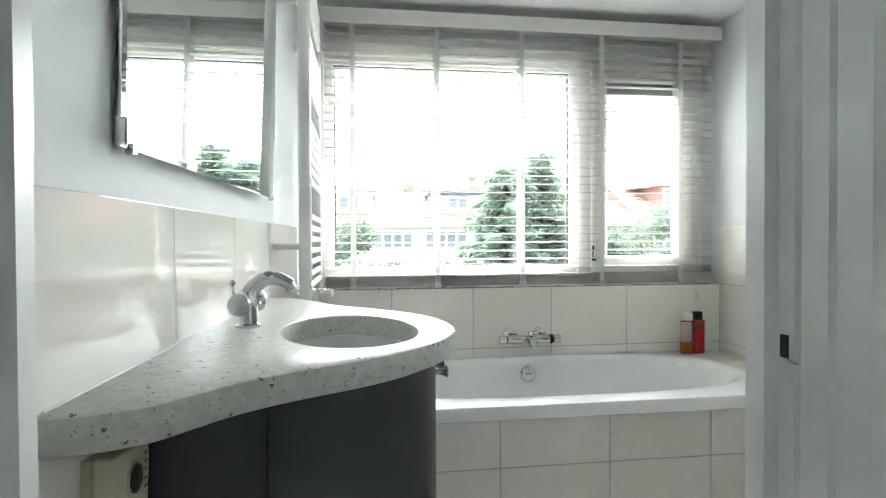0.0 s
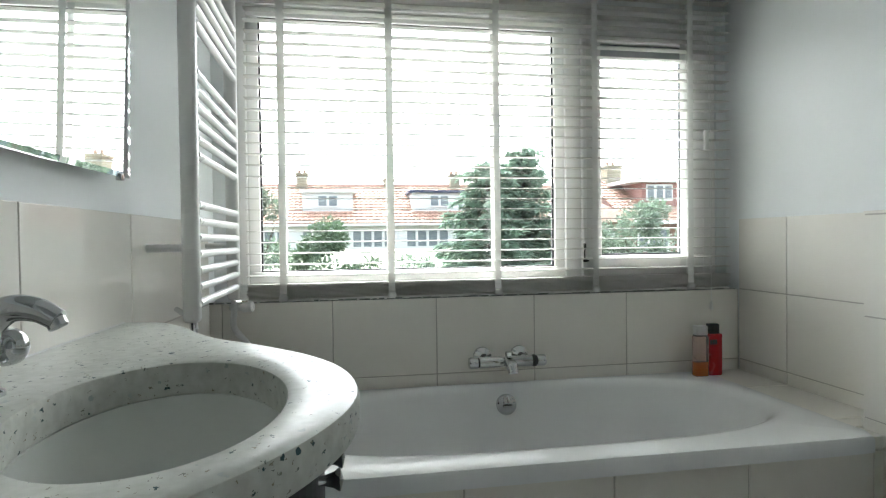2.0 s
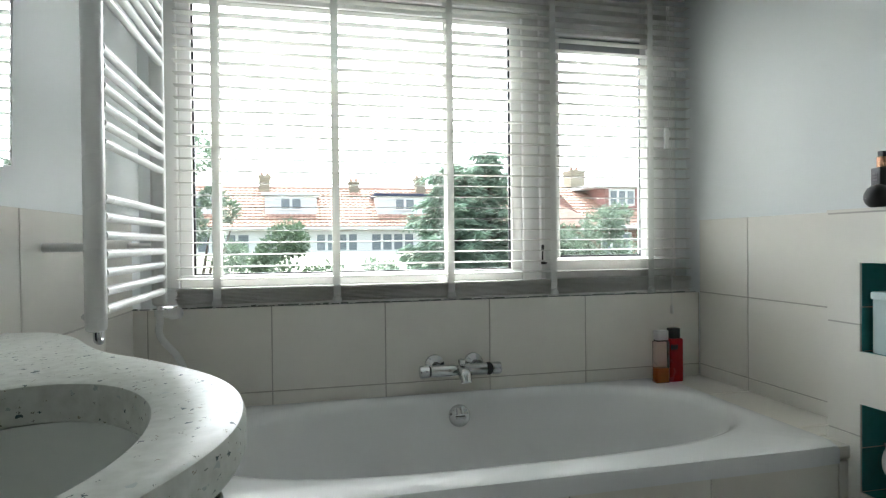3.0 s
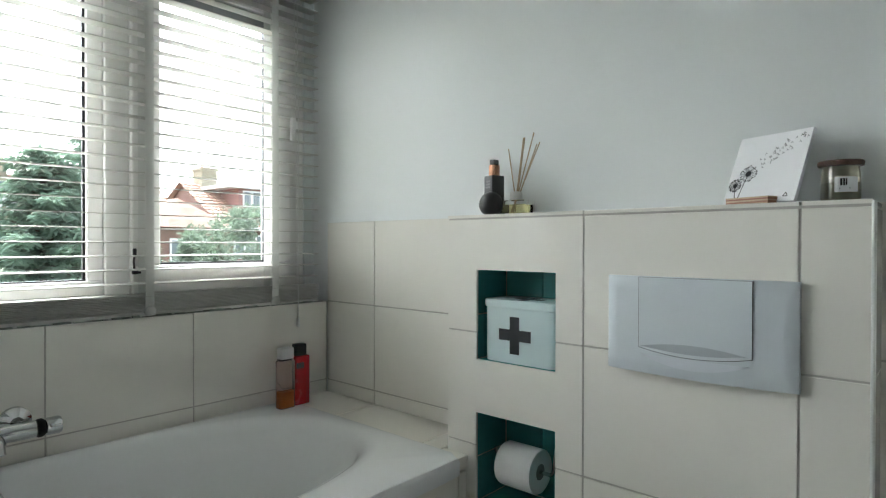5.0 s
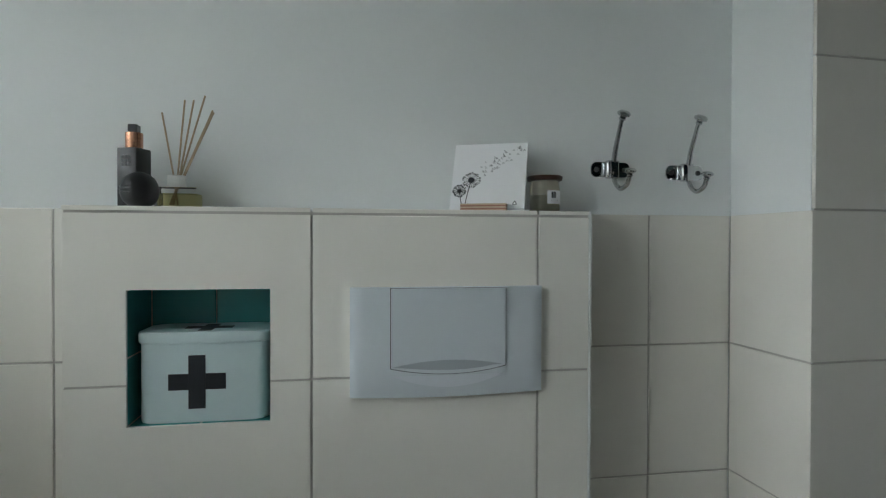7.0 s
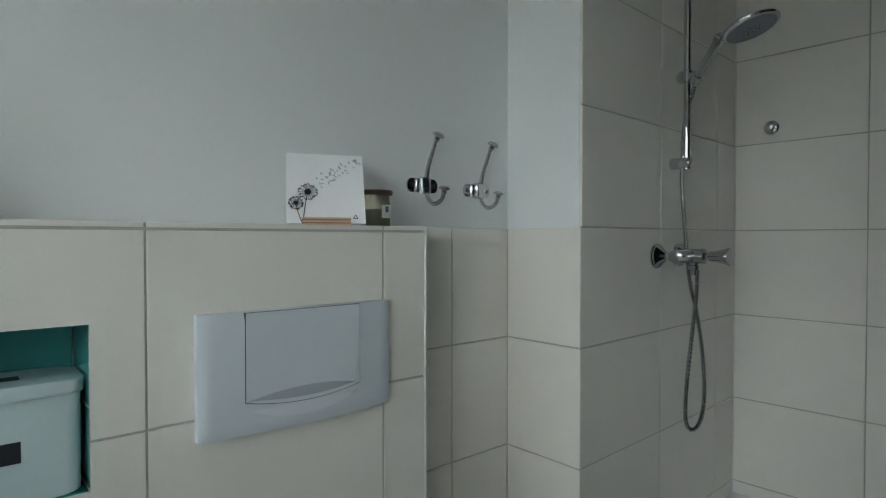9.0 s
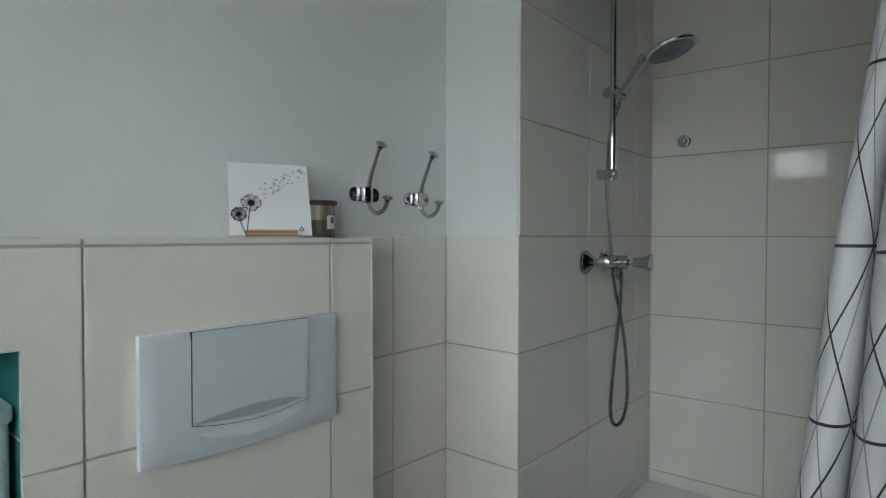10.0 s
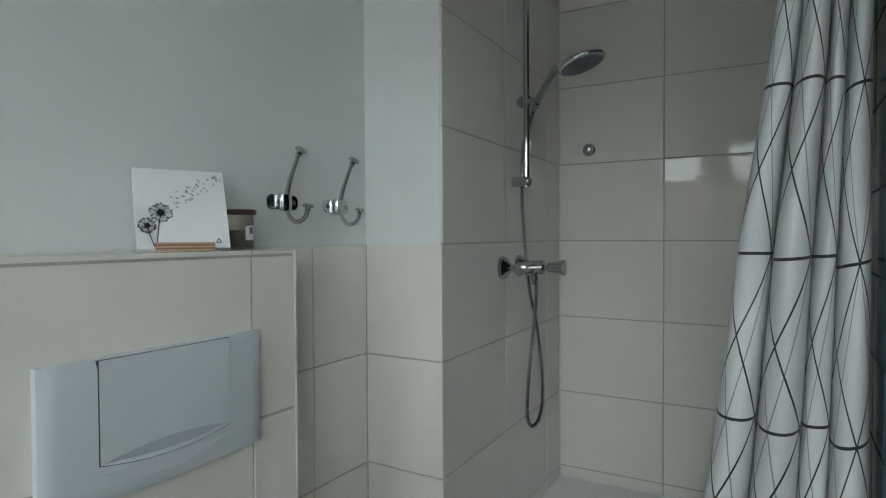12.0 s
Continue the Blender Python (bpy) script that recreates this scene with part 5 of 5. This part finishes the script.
part("cap", prism(soft_rect(4.638, 4.688, 7.062, 7.096, 0.006, 4), 0.8105, 0.848, 0.003, 2), mat("white_cap_plastic", (0.78, 0.76, 0.76), 0.35), oil, "white cap", True)

# ---- thermostat under the counter ----
BEIGE = mat("aged_beige_plastic", (0.62, 0.57, 0.42), 0.4, var=0.05, scale=8)
thermo = thing("thermostat", (2.70, 5.21, 0.91), "aged beige wall thermostat below the counter", "thermostat")


def askew(bm, a=-4.0):
    """Hangs a little crooked on the wall."""
    bmesh.ops.rotate(bm, cent=(2.70, 5.21, 0.91), matrix=Matrix.Rotation(radians(a), 3, "X"), verts=bm.verts)
    bmesh.ops.translate(bm, vec=(0, 0.010, -0.016), verts=bm.verts)
    return bm


part("back_plate", askew(box(2.673, 2.690, 5.158, 5.264, 0.862, 0.952, 0.003)), BEIGE, thermo)
part("housing", askew(box(2.690, 2.722, 5.152, 5.268, 0.858, 0.955, 0.006, 3)), BEIGE, thermo, smooth=True)
part("dial_ring", askew(lathe((2.7215, 5.208, 0.912), (1, 0, 0), [(0, 0.025), (0.003, 0.0245), (0.0032, 0.020)], 28)), BEIGE, thermo, smooth=True)
part("dial", askew(lathe((2.7225, 5.208, 0.912), (1, 0, 0), [(0, 0.020), (0.004, 0.020), (0.006, 0.017)], 28)), mat("dark_brown_dial", (0.03, 0.025, 0.02), 0.3), thermo, "dark round dial", True)
part("set_wheel", askew(box(2.692, 2.716, 5.2685, 5.288, 0.885, 0.935, 0.006, 3)), BEIGE, thermo, smooth=True)
marks = bmesh.new()
for k in range(5):
    box(2.7221, 2.7227, 5.246, 5.258, 0.886 + 0.012 * k, 0.8882 + 0.012 * k, bm=marks)
part("scale_marks", askew(marks), mat("brown_print", (0.10, 0.08, 0.05), 0.5), thermo, "small brown scale marks")

valve = thing("stop_valve", (4.74, 6.37, 0.30), "small chrome stop valve on the tiled cistern wall", "valve")
part("body", lathe((BX, 6.372, 0.30), (-1, 0, 0), [(0, 0.022), (0.004, 0.022), (0.006, 0.010), (0.035, 0.010)], 18), CHROME, valve, smooth=True)
part("knob", lathe((BX - 0.03, 6.372, 0.30), (-0.3, 0, 1), [(0, 0.008), (0.015, 0.008), (0.017, 0.014), (0.032, 0.014), (0.035, 0.009)], 10), CHROME, valve)

# ---- light switch by the door ----
switch = thing("light_switch", (wallx(5.03), 5.03, 1.39), "white double light switch beside the door frame", "light switch")
SWW = mat("white_switch_plastic", (0.72, 0.73, 0.72), 0.35)
part("plate", box(wallx(5.03) - 0.003, wallx(5.03) + 0.009, 4.988, 5.068, 1.315, 1.467, 0.003), SWW, switch)
for z in (1.322, 1.394):
    part("rocker", box(wallx(5.03) + 0.009, wallx(5.03) + 0.0135, 4.998, 5.058, z, z + 0.066, 0.003), SWW, switch)
# ---- outdoors ----
GZ = -3.0
GRASS = mat("garden_ground", (0.13, 0.155, 0.085), 0.9, var=0.3, scale=0.3, bump=0.5, bscale=4)
struct("ground", box(-400, 400, 8.2, 900, GZ - 0.3, GZ), GRASS, "gardens and lawns behind the houses", "ground")
BRICK = mat("red_brown_brick", (0.20, 0.115, 0.09), 0.85, var=0.25, scale=6, bump=0.3, bscale=40, stretch=(1, 1, 3))
PANTILE = mat("orange_pantile", (0.36, 0.225, 0.165), 0.75, var=0.25, scale=2.5, bump=0.3, bscale=30)
HWHITE = mat("white_house_trim", (0.62, 0.63, 0.62), 0.5, var=0.05, scale=2)
# House panes: base colour lightened to hold the sky's reflection.
SKYG = mat("sky_toned_window_glass", (0.19, 0.22, 0.235), 0.08, var=0.2, scale=0.6)
NAVY = mat("dark_blue_fascia", (0.02, 0.03, 0.07), 0.5)
YBRICK = mat("mossy_chimney_brick", (0.27, 0.24, 0.17), 0.9, var=0.3, scale=5, stretch=(1, 1, 3))


def roof_bm(x0, x1, y0, z0, y1, z1, pitch=0.26, rise=0.05):
    """Pantiles: rows of waves stepping up a slope."""
    bm = bmesh.new()
    L = math.hypot(y1 - y0, z1 - z0)
    nr, nc = max(1, round(L / 0.36)), int((x1 - x0) / pitch) * 4
    dy, dz = (y1 - y0) / L, (z1 - z0) / L
    for r in range(nr):
        a, b = L * r / nr, L * (r + 1) / nr + 0.04
        prev = None
        for c in range(nc + 1):
            x = x0 + (x1 - x0) * c / nc
            w = rise * (0.5 + 0.5 * math.cos(2 * math.pi * c / 4))
            p = (bm.verts.new((x, y0 + dy * a - dz * (w + 0.05), z0 + dz * a + dy * (w + 0.05))), bm.verts.new((x, y0 + dy * b - dz * w, z0 + dz * b + dy * w)), bm.verts.new((x, y0 + dy * a, z0 + dz * a)))
            if prev:
                bm.faces.new((prev[0], p[0], p[1], prev[1]))
                bm.faces.new((prev[2], p[2], p[0], prev[0]))
            prev = p
    return bm


def house_window(parent, x0, x1, y, z0, z1, n=1, frame_m=None):
    fm = frame_m or HWHITE
    w = part("window", box(x0, x1, y - 0.06, y - 0.005, z0, z1), fm, parent)
    for k in range(n):
        a, b = x0 + (x1 - x0) * k / n + 0.07, x0 + (x1 - x0) * (k + 1) / n - 0.07
        part("pane", box(a, b, y - 0.075, y - 0.062, z0 + 0.08, z1 - 0.08), SKYG, w)


def chimney(parent, x0, x1, y0, y1, z0, z1):
    c = part("chimney", box(x0, x1, y0, y1, z0, z1 - 0.12), YBRICK, parent, "mossy brick chimney")
    part("chimney_cap", box(x0 - 0.06, x1 + 0.06, y0 - 0.06, y1 + 0.06, z1 - 0.12, z1), YBRICK, c)
    for k in range(2):
        part("chimney_pot", tube([((x0 + x1) / 2 - 0.15 + 0.3 * k, (y0 + y1) / 2, z1), ((x0 + x1) / 2 - 0.15 + 0.3 * k, (y0 + y1) / 2, z1 + 0.22)], 0.09, 10), PANTILE, c)


HY = 35.0


def terrace(x0, x1, dormer, chim):
    h = thing("terraced_house", ((x0 + x1) / 2, HY + 4, GZ), "brick terraced house with an orange pantile roof", "house", "terrace row")
    part("wall", box(x0, x1, HY, HY + 8, GZ, 2.05), BRICK, h)
    part("roof", roof_bm(x0, x1, HY - 0.35, 2.05, HY + 3.9, 4.3), PANTILE, h)
    part("rear_roof", roof_bm(x0, x1, HY + 8.35, 2.05, HY + 4.1, 4.3), PANTILE, h)
    part("ridge", tube([(x0, HY + 4.0, 4.36), (x1, HY + 4.0, 4.36)], 0.12, 8), PANTILE, h)
    part("gable", prism([(0, 0), (8, 0), (4, 2.2)], 0, x1 - x0 - 0.1), BRICK, h)
    gb = h.children[-1]
    for v in gb.data.vertices:
        v.co = V((x0 + 0.05 + v.co.z, HY + v.co.x, 2.0 + v.co.y))
    part("gutter", box(x0, x1, HY - 0.5, HY - 0.36, 1.93, 2.05), HWHITE, h)
    part("fascia", box(x0, x1, HY - 0.05, HY - 0.006, 0.74, 1.93), HWHITE, h)
    w = x1 - x0
    house_window(h, x0 + 0.35, x0 + w * 0.48, HY, 0.78, 1.74, 4)
    house_window(h, x0 + w * 0.54, x1 - 0.3, HY, 0.78, 1.74, 4)
    house_window(h, x0 + 0.5, x0 + w * 0.55, HY, -2.2, -0.4, 3)
    house_window(h, x0 + w * 0.68, x1 - 0.5, HY, -2.9, -0.7, 1)
    if dormer:
        a, b, mat_d = dormer
        d = part("dormer", box(a, b, HY + 0.9, HY + 3.4, 2.7, 3.72), HWHITE, h, "boxed roof dormer")
        part("dormer_roof", box(a - 0.15, b + 0.15, HY + 0.72, HY + 3.5, 3.72, 3.86), mat_d, d)
        m = (a + b) / 2
        house_window(h, m - 0.55, m + 0.55, HY + 0.9, 2.95, 3.62, 2)
    for cx, top in chim:
        chimney(h, cx - 0.28, cx + 0.28, HY + 3.5, HY + 4.4, 3.6, top)
    return h


terrace(-11.2, -5.2, (-9.5, -6.8, HWHITE), [(-5.5, 4.9)])
terrace(-5.2, 0.8, (-3.6, -1.2, HWHITE), [])
terrace(0.8, 6.1, (1.15, 3.75, HWHITE), [(0.95, 5.05), (5.9, 4.75)])
terrace(6.1, 11.6, (6.9, 9.9, NAVY), [(9.8, 5.05)])
terrace(11.6, 17.0, None, [(14.5, 4.9)])

# houses to the side
hs = thing("brick_house", (22, 34, GZ), "red brick house with dormer and orange roof", "house")
part("wall", box(16.3, 28, 30, 38, GZ, 1.95), BRICK, hs)
part("roof", roof_bm(16.0, 28.3, 29.6, 1.9, 34, 4.2), PANTILE, hs)
part("rear_roof", roof_bm(16.0, 28.3, 38.4, 1.9, 34, 4.2), PANTILE, hs)
gv = prism([(30, 1.9), (38, 1.9), (34, 4.1)], 16.3, 28)
for v in gv.verts:
    v.co = V((v.co.z, v.co.x, v.co.y))
part("gable", gv, BRICK, hs)
part("gutter", box(16.0, 28.3, 29.45, 29.6, 1.8, 1.95), HWHITE, hs)
dm = part("dormer", box(17.6, 20.0, 31.0, 34, 2.7, 3.85), mat("red_dormer_cladding", (0.26, 0.13, 0.11), 0.6), hs, "red clad dormer")
part("dormer_roof", box(16.9, 20.3, 30.75, 34.2, 3.85, 4.0), HWHITE, dm)
house_window(hs, 17.8, 19.2, 31.0, 2.95, 3.75, 3)
house_window(hs, 16.8, 18.4, 30.0, 0.5, 1.6, 3)
house_window(hs, 19.2, 21.4, 30.0, 0.5, 1.6, 3)
chimney(hs, 17.0, 17.8, 33.5, 34.5, 3.8, 5.0)
sh = thing("hipped_house", (14.3, 29, GZ), "small brick house with a hipped tile roof", "house")
part("wall", box(12.7, 15.7, 28.5, 32, GZ, 1.9), BRICK, sh)
hip = bmesh.new()
hv = [hip.verts.new(p) for p in ((12.4, 28.2, 1.85), (16.0, 28.2, 1.85), (16.0, 32.3, 1.85), (12.4, 32.3, 1.85), (14.2, 29.8, 3.1), (14.2, 30.8, 3.1))]
for f in ((0, 1, 4), (1, 2, 5, 4), (2, 3, 5), (3, 0, 4, 5), (3, 2, 1, 0)):
    hip.faces.new([hv[k] for k in f])
part("roof", hip, mat("brown_tile_roof", (0.25, 0.15, 0.11), 0.8, var=0.3, scale=2, stretch=(2, 2, 6)), sh)
house_window(sh, 13.3, 14.9, 28.5, 0.3, 1.4, 2)

# ---- trees and shrubs ----
FOL = mat("conifer_needles", (0.165, 0.25, 0.18), 0.75, var=0.3, scale=2.2)
FOL2 = mat("shrub_leaves", (0.075, 0.12, 0.07), 0.65, var=0.35, scale=2.5)
FOL3 = mat("light_shrub_leaves", (0.15, 0.20, 0.145), 0.7, var=0.3, scale=2.5)
let_through(FOL, (0.24, 0.35, 0.25), 0.42)
let_through(FOL2, (0.09, 0.14, 0.07), 0.25)
let_through(FOL3, (0.15, 0.21, 0.14), 0.3)
BARK = mat("tree_bark", (0.09, 0.065, 0.045), 0.9, var=0.3, scale=8, bump=0.5)


def leaf_mesh(verts, faces, p, d, n, ln, w):
    s = d.cross(n).normalized() * w
    k = len(verts)
    verts += [p - s * 0.3, p + d * ln * 0.5 - s, p + d * ln, p + d * ln * 0.5 + s]
    faces.append((k, k + 1, k + 2, k + 3))


def link_leaves(name, verts, faces, material, parent, label=""):
    me = bpy.data.meshes.new(name)
    me.from_pydata([tuple(v) for v in verts], [], faces)
    me.materials.append(material)
    ob = new(name, me)
    ob.parent = parent
    ob.matrix_parent_inverse = origin(parent).inverted()
    return tagged(ob, label)


def conifer(x, y, top, R, seed):
    r = random.Random(seed)
    t = thing("conifer", (x, y, GZ), "tall green conifer with drooping feathery branches", "tree", "conifers")
    part("trunk", tube([(x, y, GZ), (x + 0.05, y, (GZ + top) / 2), (x, y, top)], [0.16, 0.09, 0.015], 8), BARK, t)
    vs, fs, limbs = [], [], None
    H = top - GZ
    for i in range(140):
        f = 0.10 + 0.88 * (i / 140) ** 0.9
        z = GZ + H * f
        L = R * (1 - f) ** 0.62 * r.uniform(0.5, 1.3) + 0.15
        a = i * 2.4 + r.uniform(-0.3, 0.3)
        base = V((x, y, z))
        out = V((math.cos(a), math.sin(a), 0))
        tip = base + out * L + V((0, 0, 0.22 * L * r.uniform(0.3, 1.2)))
        mid = base + out * L * 0.5 + V((0, 0, 0.18 * L))
        limbs = tube([base, mid, tip], [0.03, 0.02, 0.006], 4, limbs)
        n = int(56 + 140 * L)
        for k in range(n):
            q = (k / n) ** 0.75
            p = (base.lerp(mid, q * 2) if q < 0.5 else mid.lerp(tip, q * 2 - 1)) + V((r.gauss(0, 0.05), r.gauss(0, 0.05), r.gauss(0, 0.05)))
            side = out.cross(V((0, 0, 1))) * r.choice((-1, 1))
            d = (side * r.uniform(0.3, 1) + out * r.uniform(0.3, 0.9) + V((0, 0, r.uniform(-0.75, 0.1)))).normalized()
            leaf_mesh(vs, fs, p, d, V((r.uniform(-0.5, 0.5), r.uniform(-0.5, 0.5), 1)), r.uniform(0.16, 0.38) * (0.6 + 0.4 * L / R), r.uniform(0.015, 0.034))
    part("limbs", limbs, BARK, t)
    link_leaves("crown", vs, fs, FOL, t)


def shrub(x, y, z0, z1, R, seed, material, name, label, count=4200, leaf=0.10):
    r = random.Random(seed)
    t = thing(name, (x, y, GZ), label, "tree")
    limbs = None
    for k in range(7):
        a = 2 * math.pi * k / 7
        limbs = tube([(x, y, GZ), (x + 0.25 * R * math.cos(a), y + 0.25 * R * math.sin(a), (GZ + z1) / 2), (x + 0.7 * R * math.cos(a), y + 0.7 * R * math.sin(a), z1 - 0.3 * (z1 - z0))], [0.06, 0.04, 0.012], 5, limbs)
    part("trunk", limbs, BARK, t)
    vs, fs = [], []
    clumps = []
    for k in range(46):
        while True:
            c = V((r.uniform(-1, 1), r.uniform(-1, 1), r.uniform(-1, 1)))
            if c.length <= 1:
                break
        c = c.normalized() * c.length ** 0.45
        clumps.append((V((x + c.x * R, y + c.y * R, (z0 + z1) / 2 + c.z * (z1 - z0) / 2)), R * r.uniform(0.12, 0.30)))
    for k in range(count):
        c, cr = clumps[r.randrange(len(clumps))]
        d = V((r.gauss(0, 1), r.gauss(0, 1), r.gauss(0, 1))).normalized()
        p = c + d * cr * r.uniform(0.5, 1.15)
        d2 = (d + V((r.gauss(0, 0.6), r.gauss(0, 0.6), r.gauss(0, 0.6)))).normalized()
        leaf_mesh(vs, fs, p, d2, V((r.gauss(0, 1), r.gauss(0, 1), 1)).normalized(), leaf * r.uniform(0.7, 1.4), leaf * r.uniform(0.22, 0.38))
    link_leaves("crown", vs, fs, material, t)


conifer(8.05, 20.0, 3.75, 2.0, 3)
conifer(6.85, 19.3, 3.25, 2.0, 8)
shrub(2.95, 17.2, -1.6, 1.48, 1.05, 4, FOL2, "round_shrub", "dense round green garden shrub", 10000, 0.11)
shrub(1.35, 15.5, -2.4, 3.1, 0.95, 12, FOL3, "slender_tree", "slender loose-leaved garden tree", 12000, 0.09)
shrub(5.3, 22.0, -1.8, 0.75, 0.9, 6, FOL3, "light_shrub", "light green shrub before the houses", 5000, 0.12)
shrub(11.2, 19.0, -1.0, 2.1, 1.5, 9, FOL3, "grey_green_tree", "pale grey-green bushy garden tree", 12000, 0.12)
shrub(9.7, 22.0, -1.5, 0.9, 1.2, 16, FOL2, "round_shrub", "dense round green garden shrub", 3500, 0.10)
fence = thing("garden_fence", (6, 27, GZ), "weathered wooden garden fence before the terrace", "fence")
WOODF = mat("weathered_fence_wood", (0.20, 0.15, 0.11), 0.85, var=0.3, scale=3, stretch=(6, 6, 0.6))
for k in range(12):
    part("panel", box(-12 + 2.5 * k, -9.56 + 2.5 * k, 27, 27.04, GZ, GZ + 1.8), WOODF, fence)
    part("post", box(-12.06 + 2.5 * k, -11.96 + 2.5 * k, 26.95, 27.08, GZ, GZ + 1.9), WOODF, fence)
